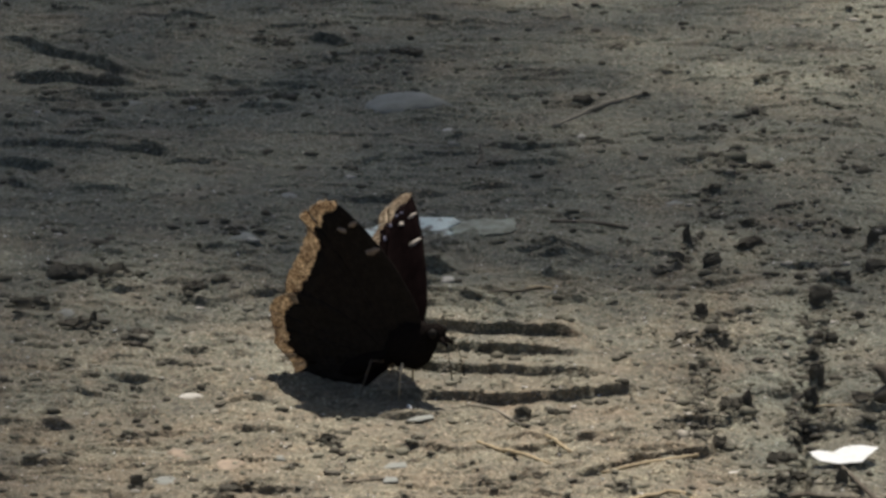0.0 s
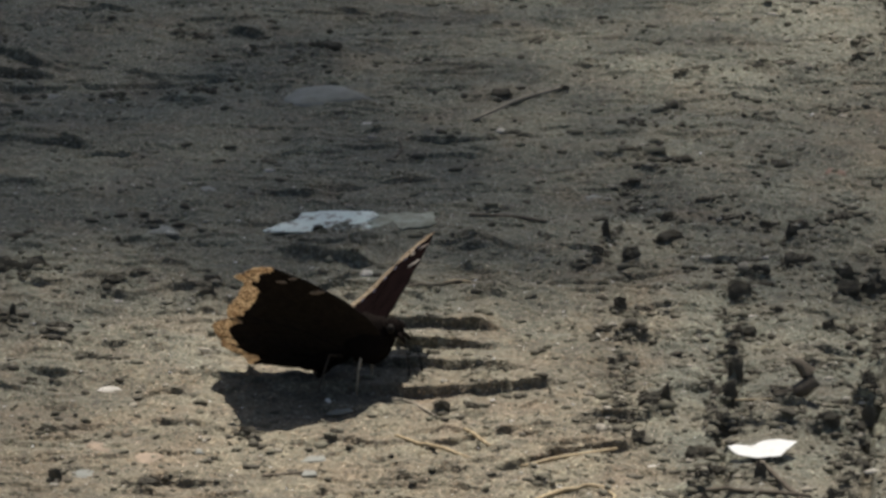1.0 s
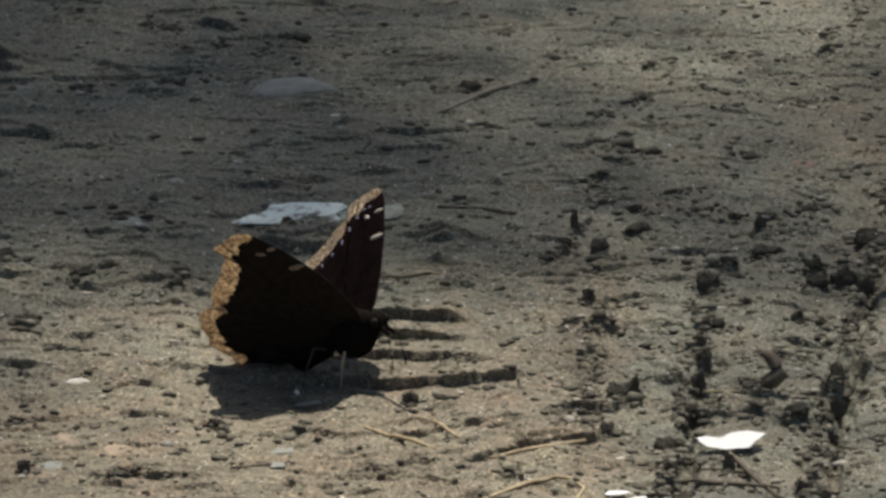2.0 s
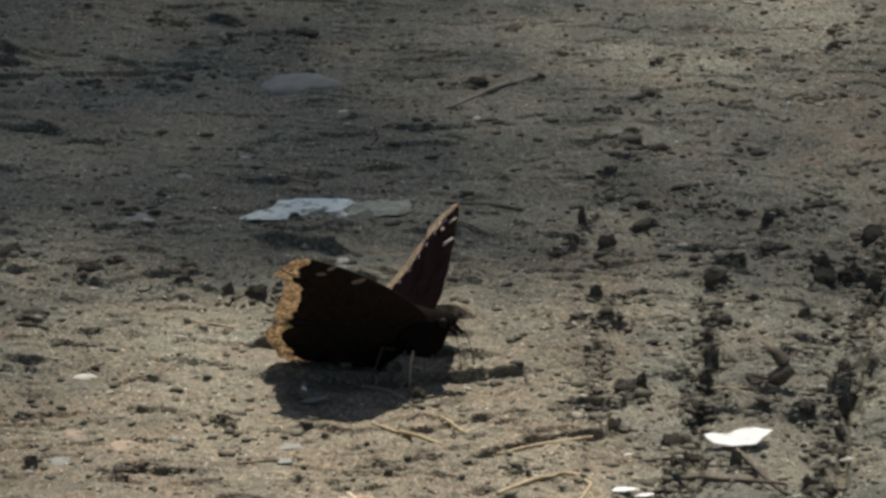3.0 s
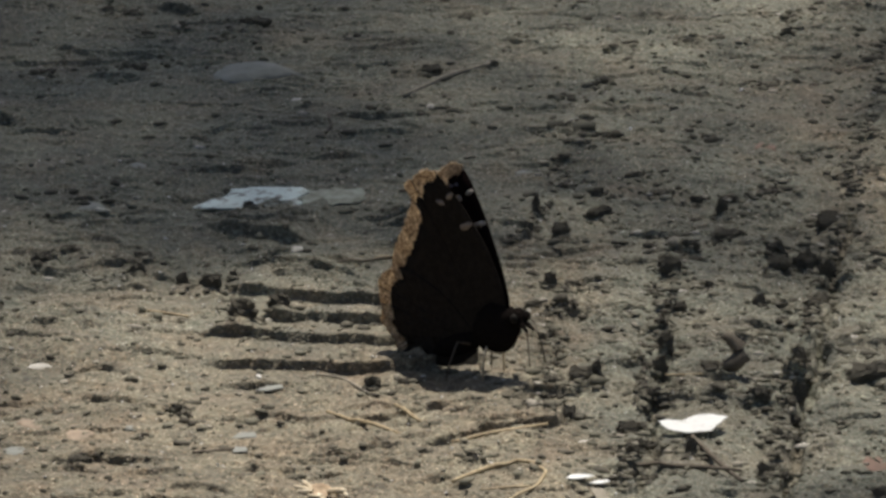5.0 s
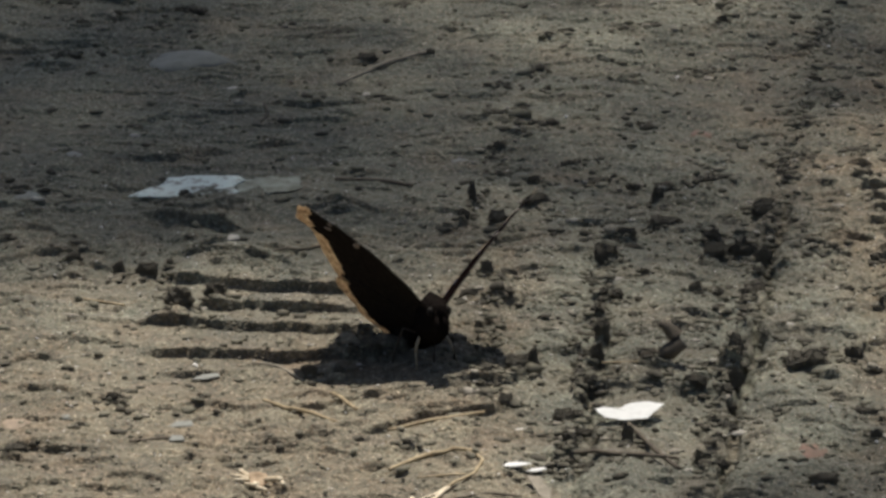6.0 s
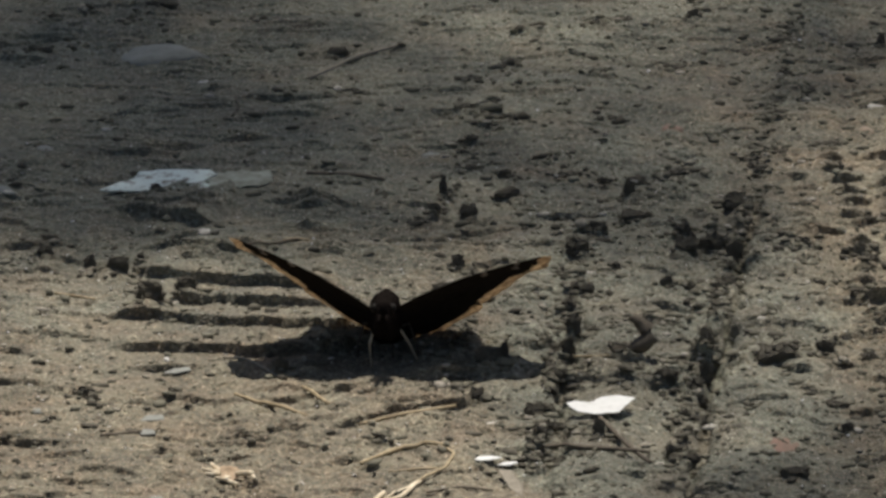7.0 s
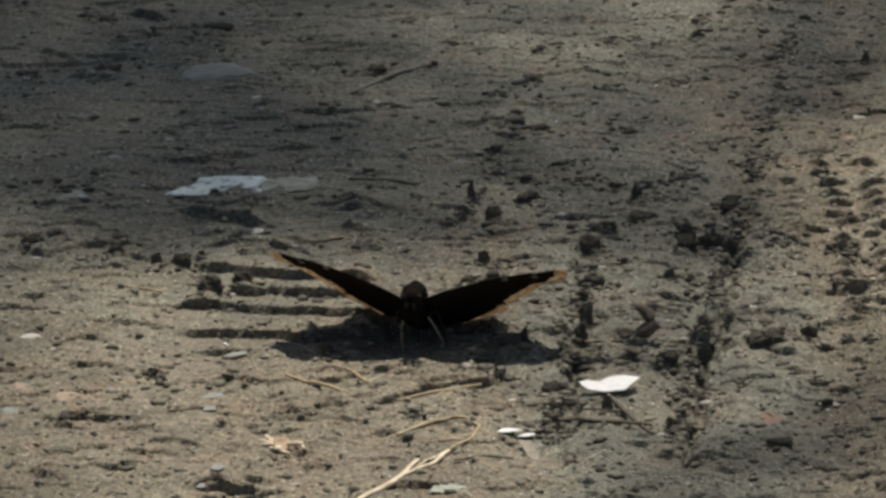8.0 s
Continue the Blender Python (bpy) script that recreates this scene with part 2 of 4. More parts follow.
LAND += far_swell
COARSE += far_swell
# trodden flat between the lug prints
LAND *= 1 - 0.45 * np.exp(-np.clip((GX + 0.008) / 0.036, -9, 9) ** 4)[None, :] * np.exp(-np.clip((GY + 0.072) / 0.036, -9, 9) ** 4)[:, None]
WOBBLE = lattice(GX, GY, 0.0045, 21)
FRAY = lattice(GX, GY, 0.0021, 22)
SWELL = lattice(GX, GY, 0.011, 23)


def ridge(x0, y0, x1, y1, h, thin=(True, True)):
    """A lug print in the mud: a ledge along a line (mm) with a steep face towards -y and a long back; thin: the ends that run out."""
    x0, y0, x1, y1, h = (v / 1000 for v in (x0, y0, x1, y1, (0.62 if y0 < 50 else 0.9) * h))
    reach = 16 * h + 0.010
    i = slice(*np.searchsorted(GX, (min(x0, x1) - 0.006, max(x0, x1) + 0.006)))
    j = slice(*np.searchsorted(GY, (min(y0, y1) - reach, max(y0, y1) + reach)))
    X, Y = np.meshgrid(GX[i], GY[j])
    long = math.hypot(x1 - x0, y1 - y0)
    ux, uy = (x1 - x0) / long, (y1 - y0) / long
    s = (X - x0) * ux + (Y - y0) * uy
    d = -(X - x0) * uy + (Y - y0) * ux
    if ux < 0:
        d = -d
    d = d + 0.0007 * WOBBLE[j, i] + 0.0006 * FRAY[j, i]
    taper = max(0.005, 0.25 * long) if y0 > 0 else 0.005  # prints away from the tracks are washed out to thin ends
    start = np.clip((s + 0.002) / taper, 0, 1) if thin[0] else np.clip(s / 0.001 + 0.5, 0, 1)
    finish = np.clip((long + 0.002 - s) / taper, 0, 1) if thin[1] else np.clip((long - s) / 0.001 + 0.5, 0, 1)
    ends = start * finish
    tall = h * (1.0 + 0.22 * SWELL[j, i] + 0.22 * FRAY[j, i] + 0.12 * WOBBLE[j, i]) * ends
    face = np.clip(d / (0.22 * h + 0.0002) + 0.5, 0, 1)
    back = np.exp(-np.maximum(d - 0.6 * h, 0) / (4.6 * h + 0.0015))
    dip = -0.35 * np.exp(-((d + 0.9 * h) / (0.9 * h)) ** 2)
    LAND[j, i] += tall * (face * back + dip * (1 - face))


def mound(x, y, w, d, h):
    """A low rounded swelling of the mud; mm."""
    X, Y = np.meshgrid(GX * 1000, GY * 1000)
    LAND[:] += 0.001 * h * np.exp(-np.clip(np.abs((X - x) / w), 0, 9) ** 3 - np.clip(np.abs((Y - y) / d), 0, 9) ** 3)


mound(-12.7, -95.5, 6.5, 4.0, 1.5)
mound(2.0, -97.5, 4.0, 3.0, 1.0)


def furrow(x0, y0, x1, y1, wide, deep):
    """A shallow pressed track along a line (mm)."""
    x0, y0, x1, y1, wide, deep = (v / 1000 for v in (x0, y0, x1, y1, wide, deep))
    X, Y = np.meshgrid(GX, GY)
    long = math.hypot(x1 - x0, y1 - y0)
    s = ((X - x0) * (x1 - x0) + (Y - y0) * (y1 - y0)) / long ** 2
    d = ((X - x0) * (y1 - y0) - (Y - y0) * (x1 - x0)) / long + 0.0015 * WOBBLE
    LAND[:] -= deep * np.exp(-(d / wide) ** 4) * np.clip(s * 6 + 1, 0, 1) * np.clip(7 - s * 6, 0, 1)


furrow(66, -150, 96, 120, 9, 1.6)
furrow(40, -150, 78, 120, 6, 1.0)
furrow(98, -170, 125, 160, 7, 1.2)
furrow(70, -165, 81, -76, 1.1, 2.2)
furrow(81, -76, 93, 17, 1.1, 1.8)
furrow(45, -160, 52, -70, 1.0, 1.4)
def ridges(h, *points):
    """A lug print along a run of points (mm)."""
    for k in range(len(points) - 1):
        ridge(*points[k], *points[k + 1], h, (k == 0, k == len(points) - 2))


ridges(3.0, (-33, -33.0), (-14, -41.0), (6, -45.5))
ridges(2.5, (-25, -53.4), (-8, -56.0), (6, -57.6))
ridges(2.5, (-35, -63.5), (-18, -67.2), (10, -70.2))
ridges(2.9, (-36, -82.4), (-7, -85.4), (6, -83.0), (17, -78.4))
ridges(1.6, (-30.8, -96.0), (-19.6, -96.0))
ridges(1.5, (-28, -115.4), (-2, -116.4), (16.7, -106.6))
ridges(2.4, (6.2, -135.2), (19.3, -125.0), (31.0, -120.3))
ridges(2.0, (31.0, -120.3), (32.3, -110.8))
ridge(-31.9, -17.6, -7.2, -25.0, 1.76)
ridges(4.4, (-37.5, 9.0), (-27, 3.0), (-19.5, -0.5))
ridge(-3.0, 20.7, 8.9, 10.9, 1.44)
ridge(-1.6, -0.6, 11.1, -6.2, 1.07)
ridge(-14.5, -11.9, -4.9, -19.7, 1.41)
ridge(-52.7, -62.5, -30.9, -63.6, 0.91)
ridge(-55.0, -73.7, -36.0, -78.0, 1.02)
ridge(-54.6, -85.0, -46.6, -90.7, 1.35)
ridge(-48.8, -50.5, -37.6, -56.8, 0.80)
ridge(-17.0, 66.4, -6.9, 65.4, 1.0)
ridges(0.9, (-12, 96.6), (-2, 95.8), (8.5, 96.1))
ridge(-41.0, 53.0, -30.5, 52.6, 1.3)
ridge(-16.0, -32.9, -1.6, -36.7, 1.16)
ridge(-19.4, -25.0, -9.4, -26.9, 1.05)
ridges(2.0, (-64.3, -175.8), (-57.8, -181.0))
ridge(-59.0, -181.0, -55.1, -183.2, 1.3)
ridge(-31.0, -187.4, -24.0, -184.0, 2.2)
ridge(-20.8, -181.9, -14.9, -187.0, 2.4)
ridge(-60.3, -145.4, -54.9, -148.6, 1.8)
ridges(1.2, (-26.6, -137.9), (-10.8, -142.9), (4.4, -144.3))
ridge(-29.2, -191.7, -24.6, -193.5, 1.6)
ridge(-88.3, -13.1, -81.5, -13.9, 0.94)
ridge(-55.7, -42.0, -50.2, -40.1, 0.92)
ridge(-71.4, -124.4, -62.0, -122.7, 0.99)
ridge(-81.8, -124.5, -72.6, -121.1, 1.10)
ridge(-80.5, -145.9, -74.5, -142.7, 0.97)
ridge(-8.7, -137.5, 12.0, -139.9, 0.87)
ridge(19.2, -62.7, 34.4, -64.2, 1.03)
ridge(23.4, -72.9, 33.1, -75.1, 1.02)
ridge(-97.9, 149.9, -90.3, 147.5, 1.29)
ridge(-84.9, 140.1, -62.5, 138.1, 1.16)
ridge(-67.0, 128.2, -55.9, 125.9, 1.15)
ridge(-87.5, 96.4, -79.9, 89.6, 1.13)
ridge(-80.7, 81.6, -69.4, 82.9, 1.12)
ridge(-45.1, 138.9, -47.7, 139.8, 0.77)
ridge(1.9, 31.7, 13.4, 26.7, 0.85)
ridge(-23.2, -132.4, -10.8, -132.4, 0.76)
ridge(-29.1, -147.2, -14.8, -145.0, 0.76)
ridge(10.2, -94.9, 18.8, -88.5, 0.89)
ridge(-123.1, 186.7, -90.0, 153.4, 2.38)
ridge(-118.3, 154.7, -93.5, 148.8, 1.95)
ridge(-116.7, 97.6, -80.1, 92.1, 1.3)
ridge(-115.5, 80.8, -104.5, 78.1, 2.12)
ridge(-114.3, 64.5, -107.6, 61.9, 1.85)
ridge(-54.0, 183.3, -45.1, 181.3, 1.85)
ridge(-85.8, 207.2, -75.3, 203.0, 1.20)
ridge(-98.7, 61.7, -85.6, 59.9, 0.98)
ridge(-97.2, -84.0, -85.5, -82.2, 0.90)
ridge(-80.7, -108.8, -67.1, -105.3, 1.00)
ridge(-91.9, -115.8, -70.1, -110.7, 1.10)
ridge(-103.8, -51.1, -93.9, -51.8, 0.92)
ridge(-76.9, 153.6, -65.2, 143.9, 0.91)
ridge(-29.3, 55.2, -20.1, 59.0, 0.9)
ridge(-30.2, 203.1, -22.4, 197.9, 1.07)
ridge(-102.1, -105.1, -89.6, -101.6, 0.89)
ridge(83.5, -80.6, 86.3, -95.6, 1.58)
ridge(90.6, -96.4, 97.1, -101.7, 2.02)
ridge(87.9, -43.4, 92.8, -45.8, 0.93)
ridge(55.0, -92.6, 65.1, -93.1, 1.12)
ridge(66.4, -54.3, 77.3, -56.4, 0.92)

# fine tread prints of a second tyre
lugs = random.Random(23)
for k in range(17):
    for c, (left, wide, tall) in enumerate(((99.0, 4.5, 2.0), (108.0, 6.0, 3.0), (117.0, 6.0, 3.0), (126.0, 6.0, 3.0))):
        if lugs.random() < 0.12:
            continue
        x, y = left + 0.06 * k + lugs.gauss(0, 0.7), -78 + 7.4 * k + 2.8 * c + lugs.gauss(0, 0.9)
        ridge(x, y, x + wide * lugs.uniform(0.6, 1.05), y + lugs.gauss(-0.4, 0.7), tall * lugs.uniform(0.7, 1.15))

ledges = random.Random(17)
for k in range(1700):
    x, y = ledges.uniform(-138, 146), ledges.uniform(-212, 236)
    long, slant = ledges.choice((2, 3, 5, 8, 12)) * ledges.uniform(0.7, 1.3), ledges.gauss(0.02, 0.22)
    if -48 < x < 24 and -104 < y < -28:
        continue
    ridge(x, y, x + long, y + long * slant, ledges.choice((0.7, 0.9, 1.2, 1.6)) * ledges.uniform(0.7, 1.2) * (1 if y < 20 else 0.4))
for k in range(240):
    x, y = ledges.uniform(-138, 120), ledges.uniform(-5, 236)
    long = ledges.choice((6, 10, 16, 26)) * ledges.uniform(0.7, 1.3)
    ridge(x, y, x + long, y + long * ledges.gauss(0.0, 0.12), ledges.uniform(0.3, 0.65))


def height(x, y):
    """The ground's height at a place in metres."""
    i = int(np.clip(np.searchsorted(GX, x) - 1, 0, len(GX) - 2))
    j = int(np.clip(np.searchsorted(GY, y) - 1, 0, len(GY) - 2))
    u, v = (x - GX[i]) / (GX[i + 1] - GX[i]), (y - GY[j]) / (GY[j + 1] - GY[j])
    return float((LAND[j, i] * (1 - u) + LAND[j, i + 1] * u) * (1 - v) + (LAND[j + 1, i] * (1 - u) + LAND[j + 1, i + 1] * u) * v)


def build_ground():
    nx, ny = len(GX), len(GY)
    X, Y = np.meshgrid(GX, GY)
    # small relief leans towards -y, as tyre lugs drag and undercut the mud
    Y = Y - 0.55 * np.clip(LAND - COARSE, -0.004, 0.006) * near
    co = np.stack([X, Y, LAND], -1).reshape(-1, 3).astype(np.float32)
    k = np.arange(nx * ny).reshape(ny, nx)
    quads = np.stack([k[:-1, :-1], k[:-1, 1:], k[1:, 1:], k[1:, :-1]], -1).reshape(-1, 4).astype(np.int32)
    me = bpy.data.meshes.new("ground")
    me.vertices.add(len(co))
    me.vertices.foreach_set("co", co.ravel())
    me.loops.add(quads.size)
    me.loops.foreach_set("vertex_index", quads.ravel())
    me.polygons.add(len(quads))
    me.polygons.foreach_set("loop_start", np.arange(0, quads.size, 4, dtype=np.int32))
    me.update(calc_edges=True)
    me.shade_smooth()
    me.materials.append(SOIL)
    tagged(new("ground", me), "dry trampled mud with tyre lug prints and sandy grit", "ground", kind="structure")


# ---- clods ----
def crumbly(seed):
    """A broken lump of soil of size 1, with a flat foot, flaked sides and pits."""
    bm = bmesh.new()
    bmesh.ops.create_icosphere(bm, subdivisions=4, radius=0.5)
    off = Vector((seed * 5.1, seed * 2.3, seed * 9.7))
    for v in bm.verts:
        d = v.co.normalized()
        k = 0.95 + 0.5 * noise.fractal(d * 1.3 + off, 0.7, 2.0, 3)
        k += 0.30 * abs(noise.noise(d * 3.1 + off)) - 0.18 * abs(noise.noise(d * 6.3 + off)) + 0.05 * noise.noise(d * 15 + off)
        block = (abs(d.x) ** 3.6 + abs(d.y) ** 3.6 + abs(d.z) ** 3.6) ** (-1 / 3.6)
        v.co = d * 0.5 * k * (0.35 + 0.65 * block)
        v.co = Vector((v.co.x * 0.78, v.co.y * 0.8, v.co.z * 0.92))
        if v.co.z < -0.1:
            v.co.x *= 1 + 0.6 * min(0.4, -0.1 - v.co.z)
            v.co.y *= 1 + 0.6 * min(0.4, -0.1 - v.co.z)
    # angular crumbs stuck on and broken off round its foot
    rng = random.Random(seed)
    for k in range(9):
        a, up, far = rng.uniform(0, 6.28), rng.uniform(-0.28, 0.3), rng.uniform(0.24, 0.38)
        size = rng.uniform(0.08, 0.2)
        pts = []
        for j in range(14):
            w = Vector((rng.gauss(0, 1), rng.gauss(0, 1), rng.gauss(0, 1))).normalized() * size * rng.uniform(0.75, 1.15)
            pts.append(bm.verts.new(Vector((far * math.cos(a), far * math.sin(a), up)) + w))
        hull = bmesh.ops.convex_hull(bm, input=pts)
        gone = [e for e in hull["geom_interior"] if isinstance(e, bmesh.types.BMVert)]
        bmesh.ops.delete(bm, geom=gone, context="VERTS")
    return bm


CLOD_SHAPES = []
for k in range(9):
    me = bpy.data.meshes.new("mud_clod")
    bm = crumbly(k + 1)
    bm.to_mesh(me)
    bm.free()
    me.materials.append(CLOD)
    CLOD_SHAPES.append(me)
dice = random.Random(5)


CLOD_PLACES = []


def clod(x, y, w, d, h):
    """A lump of dark mud with its foot at x, y; sizes in mm."""
    if y > 22:  # away from the fresh tracks the lumps have slumped
        w, h = 1.12 * w, 0.68 * h
    x, y, w, d, h = (v / 1000 for v in (x, y, w, d, h))
    i = slice(*np.searchsorted(GX, (x - 1.4 * w, x + 1.4 * w)))
    j = slice(*np.searchsorted(GY, (y - 1.6 * d, y + 1.8 * d)))
    X, Y = np.meshgrid(GX[i], GY[j])
    LAND[j, i] += 0.32 * h * np.exp(-((X - x) / (0.55 * w)) ** 2 - ((Y - y) / (0.6 * d)) ** 2) * (1 + 0.5 * FRAY[j, i])
    CLOD_PLACES.append((x, y, w))
    ob = new("mud_clod", dice.choice(CLOD_SHAPES))
    ob.matrix_basis = Matrix.Translation((x, y, height(x, y) + 0.16 * h)) @ Matrix.Rotation(dice.uniform(-0.5, 0.5), 4, "Z") @ Matrix.Diagonal((w * 0.95, d * 0.95, h * 1.25, 1))
    size = "large " if w > 0.006 else "small " if w < 0.003 else ""
    tagged(ob, size + "dark crumbly clod of mud on the trampled ground", "clod", "mud clods")


clod(-4.2, -99.6, 3.6, 2.6, 2.6)
clod(1.6, -99.0, 3.0, 1.8, 1.2)
clod(-40.6, -115.7, 2.6, 1.6, 2.0)
clod(-29.6, 19.0, 2.4, 1.8, 1.4)
clod(-41.6, -31.2, 3.3, 1.8, 2.7)
clod(-35.9, -34.6, 5.0, 2.7, 2.9)
clod(-31.7, -28.4, 1.7, 1.2, 1.7)
clod(-29.3, -61.0, 7.1, 3.9, 4.0)
clod(-22.4, -52.7, 4.9, 2.7, 2.4)
clod(-50.7, -24.1, 3.9, 2.2, 1.7)
clod(-78.4, -50.5, 6.0, 3.3, 1.5)
clod(-39.2, -117.2, 3.1, 1.7, 1.2)
clod(-24.1, -114.1, 2.1, 1.2, 0.7)
clod(-46.2, -128.0, 1.2, 1.2, 1.0)
clod(-57.4, -145.0, 5.1, 2.8, 1.3)
clod(-74.7, -138.7, 3.1, 1.7, 2.7)
clod(-17.3, -150.3, 2.6, 1.4, 0.6)
clod(14.0, -143.1, 2.6, 1.4, 1.1)
clod(30.7, -30.9, 3.1, 1.7, 3.0)
clod(35.1, -32.0, 4.4, 2.4, 1.1)
clod(27.1, -45.7, 4.4, 2.4, 1.3)
clod(33.7, -46.5, 5.5, 3.0, 1.4)
clod(35.0, -99.0, 5.6, 3.4, 2.9)
clod(38.0, -97.6, 2.6, 2.0, 3.7)
clod(32.4, -117.5, 3.4, 2.2, 2.9)
clod(29.2, -102.1, 3.2, 1.7, 1.1)
clod(24.8, -113.1, 3.2, 1.7, 0.8)
clod(42.9, -122.6, 4.7, 2.6, 2.7)
clod(46.7, -132.1, 5.2, 2.8, 2.2)
clod(48.7, -105.3, 4.2, 2.3, 2.6)
clod(50.3, -89.8, 4.3, 2.3, 4.9)
clod(52.1, -70.6, 3.8, 2.1, 3.3)
clod(55.9, -42.6, 3.3, 1.8, 2.0)
clod(54.4, -21.3, 5.6, 3.1, 4.3)
clod(59.4, -8.3, 4.5, 2.5, 2.2)
clod(67.1, -0.4, 7.4, 4.1, 2.1)
clod(55.9, -69.0, 3.3, 1.8, 0.8)
clod(59.9, -90.7, 6.4, 3.5, 1.6)
clod(71.2, -89.5, 4.3, 2.4, 1.3)
clod(68.4, -102.9, 5.3, 2.9, 2.2)
clod(76.6, -88.6, 3.7, 2.1, 4.4)
clod(75.9, -101.7, 3.2, 1.7, 3.9)
clod(70.4, -127.2, 2.6, 1.4, 2.3)
clod(73.4, -127.6, 3.6, 2.0, 1.6)
clod(67.0, -147.4, 2.6, 1.4, 2.6)
clod(70.9, -147.1, 3.6, 2.0, 1.4)
clod(54.2, -139.7, 2.9, 1.6, 3.3)
clod(42.1, -149.9, 4.1, 2.3, 3.1)
clod(46.0, -153.1, 4.1, 2.2, 1.0)
clod(76.4, -17.8, 5.6, 3.1, 3.2)
clod(81.6, -14.4, 6.7, 3.7, 3.6)
clod(85.8, -20.8, 4.5, 2.5, 3.9)
clod(71.5, -39.6, 3.3, 1.8, 2.3)
clod(75.9, -40.0, 3.3, 1.8, 1.3)
clod(83.2, -37.3, 6.1, 3.3, 2.2)
clod(62.0, -28.8, 2.2, 1.2, 1.0)
clod(87.4, 7.2, 5.7, 3.1, 3.8)
clod(88.7, 19.9, 4.6, 2.5, 2.2)
clod(28.9, 18.4, 2.3, 1.3, 4.4)
clod(26.9, 3.2, 2.8, 1.6, 2.5)
clod(33.6, 0.8, 4.5, 2.5, 2.8)
clod(42.1, 20.5, 6.9, 3.8, 2.0)
clod(38.7, 68.7, 3.6, 2.0, 2.1)
clod(44.3, 77.6, 4.2, 2.3, 1.5)
clod(40.3, 84.6, 3.6, 2.0, 1.9)
clod(34.8, 82.7, 4.8, 2.6, 1.2)
clod(34.8, 106.2, 3.6, 2.0, 1.2)
clod(44.2, 117.8, 3.7, 2.0, 1.2)
clod(41.9, 34.3, 2.9, 1.6, 2.2)
clod(55.3, 36.4, 5.8, 3.2, 1.5)
clod(62.2, 33.5, 2.9, 1.6, 2.2)
clod(69.2, 33.7, 5.2, 2.9, 2.2)
clod(77.4, 36.8, 5.8, 3.2, 1.5)
clod(66.8, 18.2, 2.9, 1.6, 3.1)
clod(87.3, 158.4, 2.8, 1.5, 2.4)
clod(71.0, 158.2, 5.6, 3.1, 1.4)
clod(65.1, 152.2, 3.1, 1.7, 1.0)
clod(28.3, 156.3, 3.8, 2.1, 0.9)
clod(16.6, 176.4, 3.8, 2.1, 1.0)
clod(65.7, 75.8, 2.4, 1.3, 1.3)
clod(8.1, 127.0, 4.9, 2.7, 2.4)
clod(21.8, 133.8, 2.5, 1.4, 1.4)
clod(10.4, 99.1, 4.2, 2.3, 1.1)
clod(49.9, 47.9, 4.7, 2.6, 1.2)
clod(33.6, 53.4, 2.9, 1.6, 0.7)
clod(-47.7, 165.1, 2.3, 1.2, 2.2)
clod(-54.5, 160.0, 3.1, 1.7, 1.4)
clod(-30.7, 165.6, 7.5, 4.2, 1.9)
clod(-37.5, 156.4, 2.5, 1.4, 0.6)
clod(-64.2, 185.3, 3.2, 1.8, 0.8)
clod(-58.9, 180.1, 4.4, 2.4, 1.2)
clod(-62.9, 28.6, 4.6, 2.5, 1.2)
clod(-86.3, -8.1, 6.8, 3.7, 1.8)
clod(-70.0, -17.3, 4.5, 2.5, 1.6)
clod(80.4, 120.6, 3.7, 2.0, 1.2)
clod(89.2, 171.0, 3.8, 2.1, 0.9)
clod(48.0, 144.0, 3.1, 1.7, 1.5)
clod(-29.3, 24.2, 1.6, 1.2, 1.3)
clod(52.0, 151.8, 5.0, 2.7, 1.2)
clod(-56.0, 132.6, 4.9, 2.7, 1.2)
clod(-75.7, 130.1, 4.3, 2.4, 1.1)
clod(-41.1, 79.7, 3.6, 2.0, 0.9)
clod(90.0, -93.4, 10.7, 5.9, 3.4)
clod(99.0, -89.3, 4.3, 2.4, 2.7)
clod(98.9, -120.3, 5.2, 2.9, 1.3)
clod(88.7, -161.7, 6.1, 3.4, 1.7)
clod(83.1, -121.4, 2.6, 1.4, 1.1)
clod(68.3, -145.4, 3.1, 1.7, 1.7)
clod(94.3, 42.6, 4.7, 2.6, 1.4)
clod(97.1, 49.7, 2.9, 1.6, 2.0)
clod(110.4, 55.7, 7.1, 3.9, 1.8)
clod(127.5, 137.9, 1.9, 1.2, 3.5)
clod(107.5, 91.0, 1.8, 1.2, 2.1)
clod(105.2, 111.1, 2.4, 1.3, 1.4)
clod(99.0, 89.7, 3.6, 2.0, 0.9)
clod(108.8, -21.4, 4.5, 2.5, 1.8)
clod(112.2, -29.2, 4.5, 2.5, 1.6)
clod(108.2, -52.0, 4.4, 2.4, 1.3)
clod(101.3, -40.8, 3.3, 1.8, 1.1)
clod(99.6, -17.5, 3.9, 2.2, 1.2)
clod(114.4, -0.1, 3.4, 1.9, 1.1)
clod(102.8, -95.7, 3.2, 1.8, 1.0)
clod(107.4, -92.1, 3.7, 2.1, 1.4)
clod(100.0, -133.4, 3.1, 1.7, 1.7)
clod(76.4, -9.1, 4.5, 2.5, 2.8)
clod(-94.3, -6.5, 12.4, 6.8, 3.1)
clod(-85.4, -6.4, 4.5, 2.5, 1.8)
clod(-101.4, -27.1, 8.4, 4.6, 2.1)
clod(-92.4, -38.4, 7.8, 4.3, 1.9)
clod(-88.6, -37.3, 1.6, 1.2, 2.4)
clod(-78.4, -50.7, 5.5, 3.0, 1.4)
clod(-47.1, 164.0, 1.9, 1.2, 2.2)
clod(-39.4, -113.3, 3.2, 1.7, 1.0)
